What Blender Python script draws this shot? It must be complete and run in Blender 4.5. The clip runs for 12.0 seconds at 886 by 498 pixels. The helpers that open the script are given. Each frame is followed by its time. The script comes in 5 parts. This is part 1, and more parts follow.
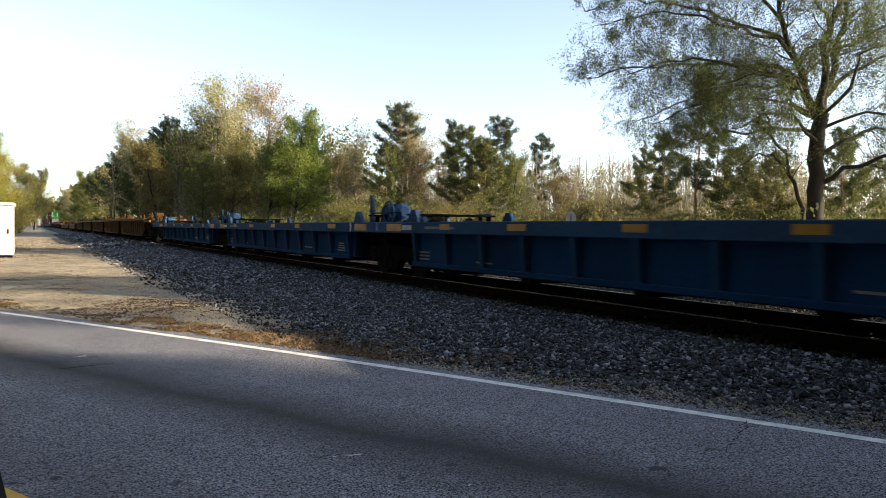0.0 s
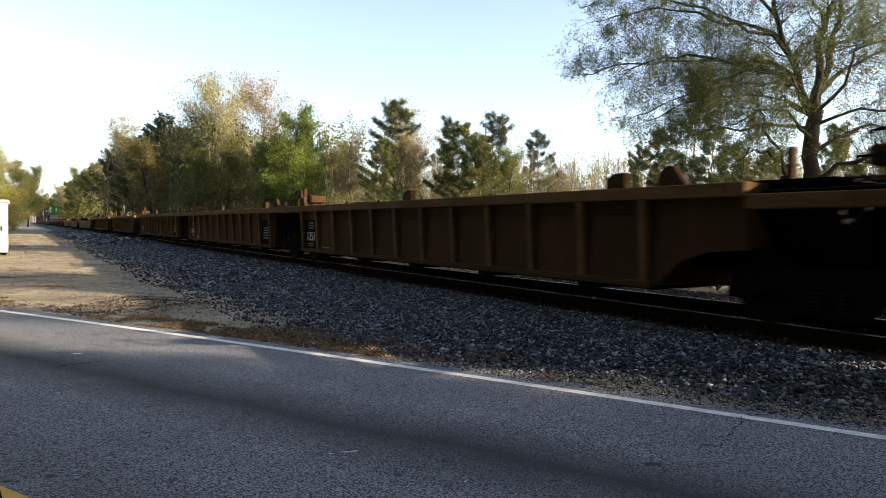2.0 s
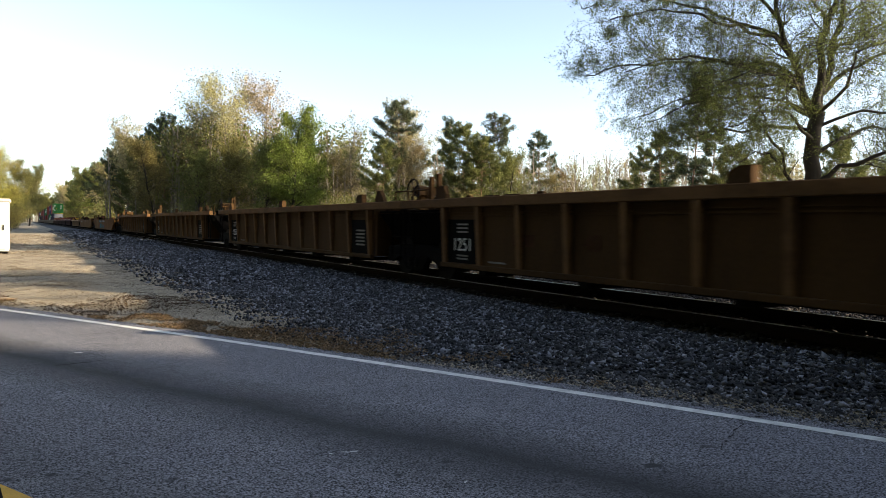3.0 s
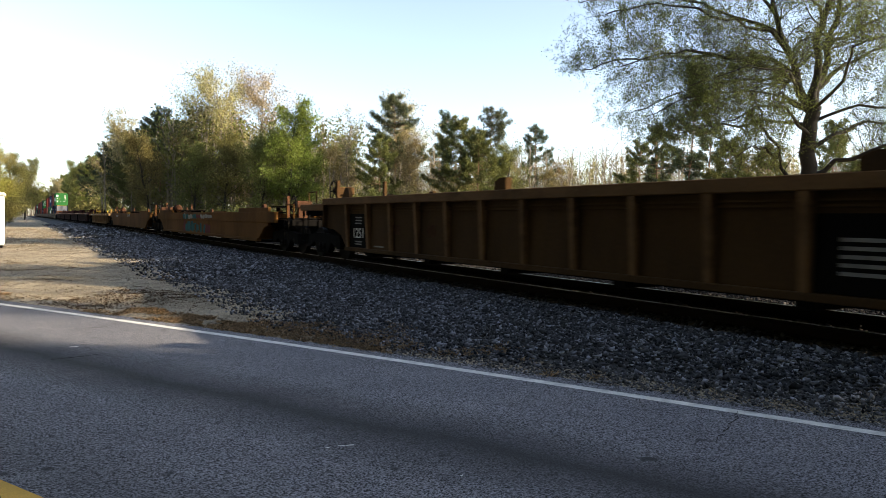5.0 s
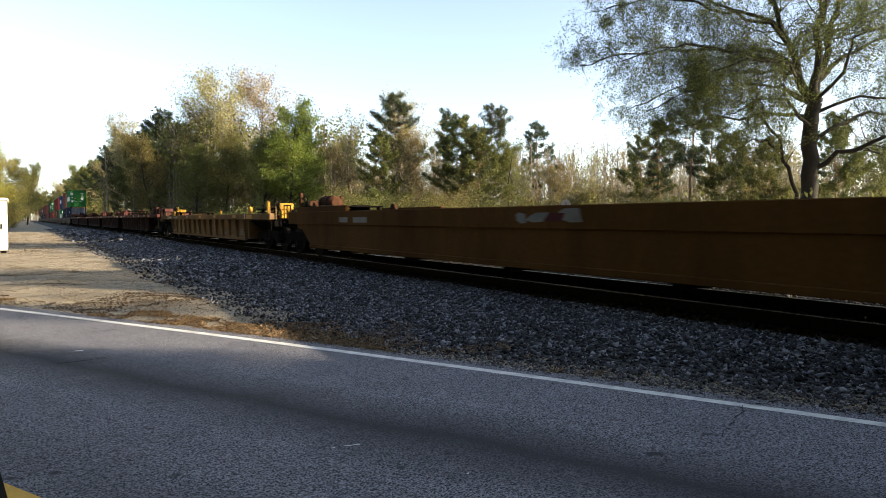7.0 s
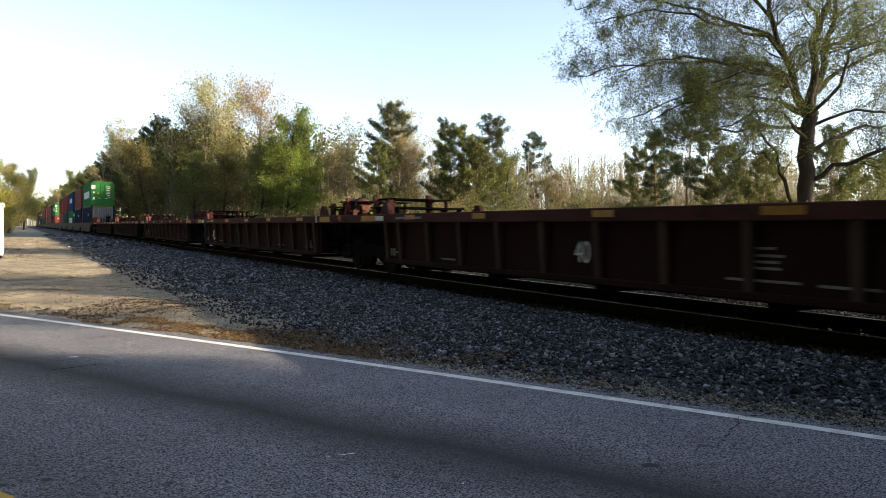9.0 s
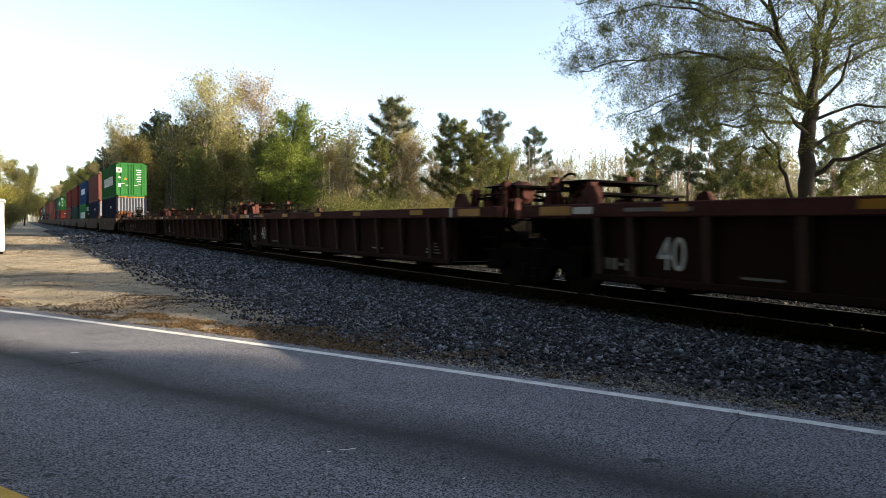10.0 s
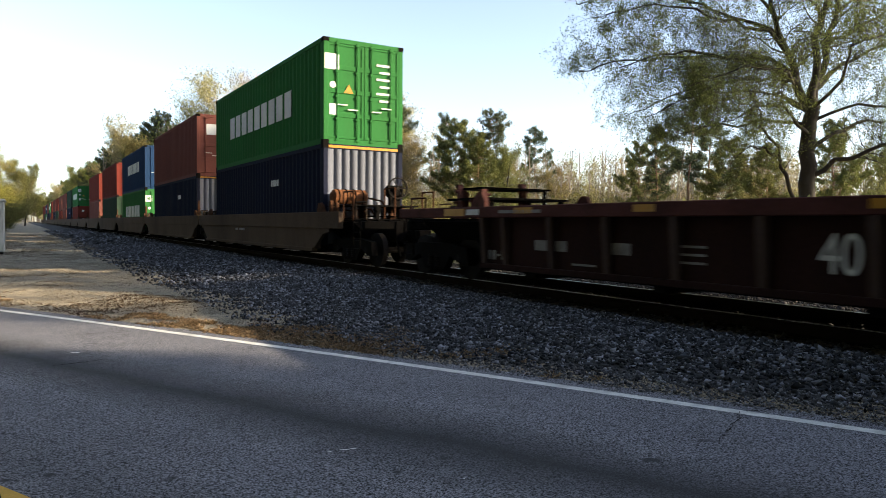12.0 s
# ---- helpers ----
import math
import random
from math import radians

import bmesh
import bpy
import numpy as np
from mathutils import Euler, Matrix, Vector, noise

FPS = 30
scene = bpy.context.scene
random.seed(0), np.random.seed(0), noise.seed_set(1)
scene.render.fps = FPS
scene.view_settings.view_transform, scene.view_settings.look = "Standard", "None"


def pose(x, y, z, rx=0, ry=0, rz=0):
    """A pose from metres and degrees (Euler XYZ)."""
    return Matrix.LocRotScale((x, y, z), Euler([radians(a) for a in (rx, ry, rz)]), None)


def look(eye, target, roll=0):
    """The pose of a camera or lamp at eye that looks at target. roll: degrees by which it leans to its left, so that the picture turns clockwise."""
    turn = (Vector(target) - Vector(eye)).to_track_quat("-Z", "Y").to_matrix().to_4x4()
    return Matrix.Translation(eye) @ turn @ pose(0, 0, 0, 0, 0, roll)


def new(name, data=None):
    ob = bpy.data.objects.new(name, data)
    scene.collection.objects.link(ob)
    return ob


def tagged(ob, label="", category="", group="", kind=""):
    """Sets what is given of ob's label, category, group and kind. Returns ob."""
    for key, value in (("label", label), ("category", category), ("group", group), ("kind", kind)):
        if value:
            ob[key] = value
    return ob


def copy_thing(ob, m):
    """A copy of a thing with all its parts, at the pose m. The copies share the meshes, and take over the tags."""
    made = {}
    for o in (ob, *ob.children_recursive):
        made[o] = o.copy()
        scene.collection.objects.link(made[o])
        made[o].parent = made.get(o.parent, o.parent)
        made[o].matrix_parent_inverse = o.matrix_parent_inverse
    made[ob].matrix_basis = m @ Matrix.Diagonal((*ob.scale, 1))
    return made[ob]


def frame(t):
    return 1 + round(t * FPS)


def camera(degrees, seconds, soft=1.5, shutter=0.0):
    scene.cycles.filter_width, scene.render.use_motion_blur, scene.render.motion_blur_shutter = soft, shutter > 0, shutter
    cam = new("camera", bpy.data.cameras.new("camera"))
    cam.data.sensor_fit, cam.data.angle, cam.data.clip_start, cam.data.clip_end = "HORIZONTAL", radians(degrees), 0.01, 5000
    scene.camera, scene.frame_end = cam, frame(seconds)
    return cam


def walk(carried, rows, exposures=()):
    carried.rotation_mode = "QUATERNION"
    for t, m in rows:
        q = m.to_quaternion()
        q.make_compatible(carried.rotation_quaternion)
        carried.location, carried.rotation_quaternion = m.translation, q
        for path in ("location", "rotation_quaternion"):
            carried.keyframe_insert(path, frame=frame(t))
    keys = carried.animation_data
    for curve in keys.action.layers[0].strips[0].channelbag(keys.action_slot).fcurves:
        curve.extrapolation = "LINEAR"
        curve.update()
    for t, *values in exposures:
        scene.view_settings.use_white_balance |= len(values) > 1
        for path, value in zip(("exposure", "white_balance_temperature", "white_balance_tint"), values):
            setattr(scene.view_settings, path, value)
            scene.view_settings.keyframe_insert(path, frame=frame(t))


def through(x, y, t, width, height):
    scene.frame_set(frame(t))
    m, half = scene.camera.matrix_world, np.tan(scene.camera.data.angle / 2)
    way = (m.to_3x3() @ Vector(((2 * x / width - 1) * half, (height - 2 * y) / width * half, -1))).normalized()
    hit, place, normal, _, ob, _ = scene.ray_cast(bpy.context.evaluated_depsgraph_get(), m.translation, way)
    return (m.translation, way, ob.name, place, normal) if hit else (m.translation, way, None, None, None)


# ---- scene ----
# Camera: held by hand in a car at the roadside; it only sways.
H = 1.4            # eye above the road
RAIL = 0.33        # top of rail
TRACK = 8.3        # track centre line, x; the track runs along y
SPEED = 24.0       # train, metres a second, towards -y
cam = camera(65.03, 12.0, soft=0.75, shutter=0.12)
SWAY = (
    (0, -30.691, -1.565, -0.812), (0.5, -30.721, -1.565, -0.599), (1, -30.829, -1.690, -0.496),
    (1.5, -30.769, -1.823, -0.103), (2, -31.058, -1.828, -0.744), (2.5, -31.074, -1.847, -0.801),
    (3, -30.967, -1.790, -0.950), (5, -31.254, -2.264, -1.001), (5.5, -31.033, -2.191, -0.577),
    (6, -31.011, -2.259, -0.440), (6.5, -30.671, -2.239, -0.203), (7, -31.084, -2.415, -0.058),
    (9, -31.329, -1.675, -0.580), (9.5, -31.290, -1.825, -0.408), (10, -31.275, -2.036, -0.518),
    (10.5, -31.300, -2.012, -0.596), (11, -31.450, -2.039, -0.676), (11.5, -31.299, -1.999, -0.791),
    (12, -31.240, -2.050, -0.500))
walk(cam, [(t, pose(0, 0, H, 90 + pitch, roll, yaw)) for t, yaw, pitch, roll in SWAY],
     exposures=((0.0, 1.6, 6950, 9), (12.0, 1.6, 6950, 9)))

# ---- light ----
SUN_EL, SUN_AZ = radians(16.5), (0.78, -0.626)      # low sun, from beyond the track and behind
world = bpy.data.worlds.new("sky")
scene.world = world
world.use_nodes = True
nt = world.node_tree
bg = nt.nodes["Background"]
sky = nt.nodes.new("ShaderNodeTexSky")
sky.sky_type, sky.sun_disc = "NISHITA", False
sky.sun_elevation = SUN_EL
sky.sun_rotation = math.atan2(SUN_AZ[0], SUN_AZ[1])
sky.air_density, sky.dust_density, sky.ozone_density = 0.75, 0.85, 1.0
haze = nt.nodes.new("ShaderNodeHueSaturation")      # thin haze pales the blue
haze.inputs["Saturation"].default_value = 0.84
nt.links.new(sky.outputs[0], haze.inputs["Color"])
nt.links.new(haze.outputs[0], bg.inputs[0])
bg.inputs[1].default_value = 0.14
sun = new("sun", bpy.data.lights.new("sun", "SUN"))
sun.data.energy, sun.data.angle, sun.data.color = 5.0, radians(0.6), (1.0, 0.86, 0.66)
to_sun = Vector((SUN_AZ[0] * math.cos(SUN_EL), SUN_AZ[1] * math.cos(SUN_EL), math.sin(SUN_EL)))
sun.matrix_world = look(to_sun * 200, (0, 0, 0))


# ---- mesh building ----
class MB:
    """Collects quads and triangles of one mesh."""

    def __init__(self):
        self.v, self.f = [], []

    def add(self, vs, fs):
        o = len(self.v)
        self.v.extend(vs)
        self.f.extend([tuple(i + o for i in f) for f in fs])

    def box(self, x0, x1, y0, y1, z0, z1, c=0.0):
        if c <= 0:
            vs = [(x, y, z) for x in (x0, x1) for y in (y0, y1) for z in (z0, z1)]
            self.add(vs, [(0, 1, 3, 2), (4, 6, 7, 5), (0, 4, 5, 1), (2, 3, 7, 6), (0, 2, 6, 4), (1, 5, 7, 3)])
            return
        # chamfered box: convex hull of inset corners
        bm = bmesh.new()
        for x, ix in ((x0, 1), (x1, -1)):
            for y, iy in ((y0, 1), (y1, -1)):
                for z, iz in ((z0, 1), (z1, -1)):
                    bm.verts.new((x + ix * c, y + iy * c, z))
                    bm.verts.new((x + ix * c, y, z + iz * c))
                    bm.verts.new((x, y + iy * c, z + iz * c))
        bmesh.ops.convex_hull(bm, input=bm.verts)
        bm.verts.index_update()
        self.add([tuple(q.co) for q in bm.verts], [tuple(q.index for q in f.verts) for f in bm.faces])
        bm.free()

    def prism(self, outline, axis, a0, a1):
        """Extrudes an outline of (p, q) along axis: 'y' gives (x, z), 'x' gives (y, z), 'z' gives (x, y)."""
        n = len(outline)
        put = {"y": lambda p, q, a: (p, a, q), "x": lambda p, q, a: (a, p, q), "z": lambda p, q, a: (p, q, a)}[axis]
        vs = [put(p, q, a0) for p, q in outline] + [put(p, q, a1) for p, q in outline]
        fs = [tuple(range(n))[::-1], tuple(range(n, 2 * n))]
        fs += [(i, (i + 1) % n, n + (i + 1) % n, n + i) for i in range(n)]
        self.add(vs, fs)

    def tube(self, p0, p1, r0, r1=None, n=8, caps=True):
        r1 = r0 if r1 is None else r1
        p0, p1 = Vector(p0), Vector(p1)
        d = (p1 - p0).normalized()
        a = d.orthogonal().normalized()
        b = d.cross(a)
        vs = []
        for p, r in ((p0, r0), (p1, r1)):
            vs += [tuple(p + r * (math.cos(2 * math.pi * i / n) * a + math.sin(2 * math.pi * i / n) * b)) for i in range(n)]
        fs = [(i, (i + 1) % n, n + (i + 1) % n, n + i) for i in range(n)]
        if caps:
            fs += [tuple(range(n))[::-1], tuple(range(n, 2 * n))]
        self.add(vs, fs)

    def ring(self, centre, axis, r, thick, n=20, m=6):
        c, ax = Vector(centre), Vector(axis).normalized()
        a = ax.orthogonal().normalized()
        b = ax.cross(a)
        vs, fs = [], []
        for i in range(n):
            u = math.cos(2 * math.pi * i / n) * a + math.sin(2 * math.pi * i / n) * b
            for j in range(m):
                w = 2 * math.pi * j / m
                vs.append(tuple(c + u * (r + thick * math.cos(w)) + ax * thick * math.sin(w)))
        for i in range(n):
            for j in range(m):
                fs.append((i * m + j, i * m + (j + 1) % m, ((i + 1) % n) * m + (j + 1) % m, ((i + 1) % n) * m + j))
        self.add(vs, fs)

    def mesh(self, name, mats):
        me = bpy.data.meshes.new(name)
        me.from_pydata(self.v, [], self.f)
        for m in mats if isinstance(mats, (list, tuple)) else [mats]:
            me.materials.append(m)
        bm = bmesh.new()
        bm.from_mesh(me)
        bmesh.ops.recalc_face_normals(bm, faces=bm.faces)
        bm.to_mesh(me)
        bm.free()
        return me


def part(name, mb, material, parent=None, label="", at=None):
    """One mesh object under a thing or a part."""
    me = mb.mesh(name, material) if isinstance(mb, MB) else mb
    ob = new(name, me)
    ob.parent = parent
    if at is not None:
        ob.matrix_basis = at
    if label:
        ob["label"] = label
    return ob


def thing(name, label, category, group="", kind="", at=None):
    ob = new(name)
    ob.empty_display_size = 0.2
    if at is not None:
        ob.matrix_basis = at
    return tagged(ob, label, category, group, kind)


def soup(name, verts, faces, material, smooth=False):
    """A large mesh from arrays: all faces with the same number of corners."""
    verts, faces = np.asarray(verts, np.float32), np.asarray(faces, np.int32)
    me = bpy.data.meshes.new(name)
    k = faces.shape[1]
    me.vertices.add(len(verts))
    me.vertices.foreach_set("co", verts.ravel())
    me.loops.add(faces.size)
    me.loops.foreach_set("vertex_index", faces.ravel())
    me.polygons.add(len(faces))
    me.polygons.foreach_set("loop_start", np.arange(0, faces.size, k, dtype=np.int32))
    me.polygons.foreach_set("loop_total", np.full(len(faces), k, np.int32))
    if smooth:
        me.polygons.foreach_set("use_smooth", np.ones(len(faces), bool))
    me.update(calc_edges=True)
    me.validate()
    me.materials.append(material)
    return me


# ---- materials ----
def nodes_of(name):
    m = bpy.data.materials.new(name)
    m.use_nodes = True
    t = m.node_tree
    return m, t, t.nodes["Principled BSDF"]


def paint(name, colour, rough=0.6, metal=0.0, dirt=(0.06, 0.045, 0.03), amount=0.35, scale=1.2, streak=1.0, fine=0.15, bump=0.15, random_tint=0.0, gloss=0.2):
    """Painted or bare surface with large stains (stretched downwards by streak) and fine grain."""
    m, t, p = nodes_of(name)
    co = t.nodes.new("ShaderNodeTexCoord")
    mp = t.nodes.new("ShaderNodeMapping")
    mp.inputs["Scale"].default_value = (1, 1, 1 / streak)
    t.links.new(co.outputs["Object"], mp.inputs[0])
    n1 = t.nodes.new("ShaderNodeTexNoise")
    n1.inputs["Scale"].default_value, n1.inputs["Detail"].default_value, n1.inputs["Roughness"].default_value = scale, 8, 0.65
    t.links.new(mp.outputs[0], n1.inputs[0])
    r1 = t.nodes.new("ShaderNodeValToRGB")
    r1.color_ramp.elements[0].position, r1.color_ramp.elements[1].position = 0.42, 0.72
    t.links.new(n1.outputs[0], r1.inputs[0])
    sc = t.nodes.new("ShaderNodeMath")
    sc.operation = "MULTIPLY"
    sc.inputs[1].default_value = amount
    t.links.new(r1.outputs[0], sc.inputs[0])
    mix = t.nodes.new("ShaderNodeMixRGB")
    mix.inputs[1].default_value, mix.inputs[2].default_value = (*colour, 1), (*dirt, 1)
    t.links.new(sc.outputs[0], mix.inputs[0])
    n2 = t.nodes.new("ShaderNodeTexNoise")
    n2.inputs["Scale"].default_value, n2.inputs["Detail"].default_value = scale * 22, 6
    t.links.new(co.outputs["Object"], n2.inputs[0])
    mr = t.nodes.new("ShaderNodeMapRange")
    mr.inputs[3].default_value, mr.inputs[4].default_value = 1 - 2 * fine, 1 + 2 * fine
    t.links.new(n2.outputs[0], mr.inputs[0])
    hs = t.nodes.new("ShaderNodeHueSaturation")
    t.links.new(mix.outputs[0], hs.inputs["Color"])
    t.links.new(mr.outputs[0], hs.inputs["Value"])
    if random_tint:
        oi = t.nodes.new("ShaderNodeObjectInfo")
        m2 = t.nodes.new("ShaderNodeMapRange")
        m2.inputs[3].default_value, m2.inputs[4].default_value = 1 - random_tint, 1 + random_tint
        t.links.new(oi.outputs["Random"], m2.inputs[0])
        mu = t.nodes.new("ShaderNodeMath")
        mu.operation = "MULTIPLY"
        t.links.new(mr.outputs[0], mu.inputs[0])
        t.links.new(m2.outputs[0], mu.inputs[1])
        t.links.new(mu.outputs[0], hs.inputs["Value"])
    t.links.new(hs.outputs[0], p.inputs["Base Color"])
    rr = t.nodes.new("ShaderNodeMapRange")
    rr.inputs[3].default_value, rr.inputs[4].default_value = max(0.05, rough - 0.12), min(1, rough + 0.15)
    t.links.new(n1.outputs[0], rr.inputs[0])
    t.links.new(rr.outputs[0], p.inputs["Roughness"])
    p.inputs["Metallic"].default_value = metal
    p.inputs["Specular IOR Level"].default_value = gloss
    if bump:
        b = t.nodes.new("ShaderNodeBump")
        b.inputs["Strength"].default_value, b.inputs["Distance"].default_value = bump, 0.01
        t.links.new(n2.outputs[0], b.inputs["Height"])
        t.links.new(b.outputs[0], p.inputs["Normal"])
    return m


def stone_mat(name, colour, low=0.18, high=4.2):
    """Broken stone: every piece has its own grey."""
    m, t, p = nodes_of(name)
    g = t.nodes.new("ShaderNodeNewGeometry")
    r = t.nodes.new("ShaderNodeValToRGB")
    els = r.color_ramp.elements
    els[0].position, els[0].color = 0.0, (*[c * low for c in colour], 1)
    els[1].position, els[1].color = 1.0, (*[c * high for c in colour], 1)
    e = els.new(0.7)
    e.color = (*colour, 1)
    t.links.new(g.outputs["Random Per Island"], r.inputs[0])
    co = t.nodes.new("ShaderNodeTexCoord")
    n = t.nodes.new("ShaderNodeTexNoise")
    n.inputs["Scale"].default_value, n.inputs["Detail"].default_value = 60, 5
    t.links.new(co.outputs["Object"], n.inputs[0])
    mr = t.nodes.new("ShaderNodeMapRange")
    mr.inputs[3].default_value, mr.inputs[4].default_value = 0.6, 1.4
    t.links.new(n.outputs[0], mr.inputs[0])
    hs = t.nodes.new("ShaderNodeHueSaturation")
    t.links.new(r.outputs[0], hs.inputs["Color"])
    t.links.new(mr.outputs[0], hs.inputs["Value"])
    t.links.new(hs.outputs[0], p.inputs["Base Color"])
    p.inputs["Roughness"].default_value = 0.9
    p.inputs["Specular IOR Level"].default_value = 0.2
    return m


def asphalt_mat():
    """Worn asphalt: salt-and-pepper stone grain, patches, and soft dark bands along the lane."""
    m = earth("worn_asphalt", (0.158, 0.157, 0.174), (0.128, 0.127, 0.142), (0.186, 0.185, 0.198), s1=0.3, s2=2.2, s3=78, bump=0.5, rough=0.85, speck=1.25)
    t = m.node_tree
    p = t.nodes["Principled BSDF"]
    src = p.inputs["Base Color"].links[0].from_socket
    co = t.nodes.new("ShaderNodeTexCoord")
    sp = t.nodes.new("ShaderNodeSeparateXYZ")
    t.links.new(co.outputs["Object"], sp.inputs[0])
    n = t.nodes.new("ShaderNodeTexNoise")
    n.inputs["Scale"].default_value, n.inputs["Detail"].default_value = 0.9, 6
    t.links.new(co.outputs["Object"], n.inputs[0])

    def math_(op, a, b):
        q = t.nodes.new("ShaderNodeMath")
        q.operation = op
        for i, v in enumerate((a, b)):
            if isinstance(v, (int, float)):
                q.inputs[i].default_value = v
            else:
                t.links.new(v, q.inputs[i])
        return q.outputs[0]
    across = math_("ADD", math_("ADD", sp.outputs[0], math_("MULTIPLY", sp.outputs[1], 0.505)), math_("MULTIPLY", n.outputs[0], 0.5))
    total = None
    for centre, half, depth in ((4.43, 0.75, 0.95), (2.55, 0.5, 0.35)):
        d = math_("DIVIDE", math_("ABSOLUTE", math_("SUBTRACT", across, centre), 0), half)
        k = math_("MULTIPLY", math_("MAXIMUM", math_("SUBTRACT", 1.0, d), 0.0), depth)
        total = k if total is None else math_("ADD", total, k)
    spots = t.nodes.new("ShaderNodeTexNoise")
    spots.inputs["Scale"].default_value, spots.inputs["Detail"].default_value = 3.6, 2
    t.links.new(co.outputs["Object"], spots.inputs[0])
    spot = math_("MULTIPLY", math_("MINIMUM", math_("MAXIMUM", math_("SUBTRACT", spots.outputs[0], 0.69), 0.0), 0.04), 16.0)
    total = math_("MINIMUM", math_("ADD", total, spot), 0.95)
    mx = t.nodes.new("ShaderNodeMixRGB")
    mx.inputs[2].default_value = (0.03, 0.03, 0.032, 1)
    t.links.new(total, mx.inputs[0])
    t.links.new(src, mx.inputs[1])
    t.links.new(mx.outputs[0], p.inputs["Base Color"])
    return m


def leafy(name, colour, spread=0.5, hue=0.03, through=0.5):
    """Leaves: each one varies, and light comes through them."""
    m, t, p = nodes_of(name)
    g = t.nodes.new("ShaderNodeNewGeometry")
    hs = t.nodes.new("ShaderNodeHueSaturation")
    hs.inputs["Color"].default_value = (*colour, 1)
    for sock, lo, hi in (("Value", 1 - spread, 1 + spread), ("Hue", 0.5 - hue, 0.5 + hue)):
        mr = t.nodes.new("ShaderNodeMapRange")
        mr.inputs[3].default_value, mr.inputs[4].default_value = lo, hi
        if sock == "Hue":
            oi = t.nodes.new("ShaderNodeObjectInfo")
            t.links.new(oi.outputs["Random"], mr.inputs[0])
        else:
            t.links.new(g.outputs["Random Per Island"], mr.inputs[0])
        t.links.new(mr.outputs[0], hs.inputs[sock])
    t.links.new(hs.outputs[0], p.inputs["Base Color"])
    p.inputs["Roughness"].default_value = 0.6
    p.inputs["Specular IOR Level"].default_value = 0.2
    tr = t.nodes.new("ShaderNodeBsdfTranslucent")
    t.links.new(hs.outputs[0], tr.inputs[0])
    mx = t.nodes.new("ShaderNodeMixShader")
    mx.inputs[0].default_value = through
    t.links.new(p.outputs[0], mx.inputs[1])
    t.links.new(tr.outputs[0], mx.inputs[2])
    t.links.new(mx.outputs[0], t.nodes["Material Output"].inputs[0])
    return m


def earth(name, base, second, third, s1=0.35, s2=6.0, s3=90.0, bump=0.4, rough=0.95, speck=0.35):
    """Ground: two colours in patches, a third in finer spots, and grain."""
    m, t, p = nodes_of(name)
    co = t.nodes.new("ShaderNodeTexCoord")
    def noise_at(s, d=8):
        n = t.nodes.new("ShaderNodeTexNoise")
        n.inputs["Scale"].default_value, n.inputs["Detail"].default_value, n.inputs["Roughness"].default_value = s, d, 0.7
        t.links.new(co.outputs["Object"], n.inputs[0])
        return n
    def ramp(src, a, b):
        r = t.nodes.new("ShaderNodeValToRGB")
        r.color_ramp.elements[0].position, r.color_ramp.elements[1].position = a, b
        t.links.new(src.outputs[0], r.inputs[0])
        return r
    a, b, c = noise_at(s1), noise_at(s2), noise_at(s3, 3)
    m1 = t.nodes.new("ShaderNodeMixRGB")
    m1.inputs[1].default_value, m1.inputs[2].default_value = (*base, 1), (*second, 1)
    t.links.new(ramp(a, 0.4, 0.62).outputs[0], m1.inputs[0])
    m2 = t.nodes.new("ShaderNodeMixRGB")
    m2.inputs[2].default_value = (*third, 1)
    t.links.new(m1.outputs[0], m2.inputs[1])
    t.links.new(ramp(b, 0.55, 0.7).outputs[0], m2.inputs[0])
    mr = t.nodes.new("ShaderNodeMapRange")
    mr.inputs[1].default_value, mr.inputs[2].default_value = 0.36, 0.64
    mr.clamp = True
    mr.inputs[3].default_value, mr.inputs[4].default_value = 1 - speck, 1 + speck
    t.links.new(c.outputs[0], mr.inputs[0])
    hs = t.nodes.new("ShaderNodeHueSaturation")
    t.links.new(m2.outputs[0], hs.inputs["Color"])
    t.links.new(mr.outputs[0], hs.inputs["Value"])
    t.links.new(hs.outputs[0], p.inputs["Base Color"])
    p.inputs["Roughness"].default_value = rough
    p.inputs["Specular IOR Level"].default_value = 0.25
    bp = t.nodes.new("ShaderNodeBump")
    bp.inputs["Strength"].default_value, bp.inputs["Distance"].default_value = bump, 0.02
    t.links.new(c.outputs[0], bp.inputs["Height"])
    t.links.new(bp.outputs[0], p.inputs["Normal"])
    return m


M_GROUND = earth("dirt_and_dry_grass", (0.33, 0.28, 0.205), (0.20, 0.165, 0.115), (0.09, 0.074, 0.05), s1=0.45, s2=2.6, s3=48, speck=0.8, bump=1.0)
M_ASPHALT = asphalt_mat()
M_LINE = paint("road_line_paint", (0.72, 0.72, 0.68), 0.7, dirt=(0.2, 0.2, 0.2), amount=0.6, scale=6, fine=0.2)
M_YELLOW_LINE = paint("yellow_road_paint", (0.62, 0.36, 0.05), 0.7, dirt=(0.25, 0.17, 0.06), amount=0.4, scale=5)
M_STONE = stone_mat("ballast_stone", (0.078, 0.081, 0.092))
M_BED = earth("packed_stone_bed", (0.05, 0.05, 0.053), (0.04, 0.04, 0.043), (0.08, 0.078, 0.075), s1=0.8, s2=9, s3=40, bump=0.6)
M_SAND_STONE = stone_mat("sandy_gravel", (0.19, 0.155, 0.115), 0.5, 1.7)
# Dark copy of the ballast: shade around the train put into the stone colour.
M_SHADE_STONE = stone_mat("shaded_ballast", (0.03, 0.027, 0.025), 0.4, 2.2)
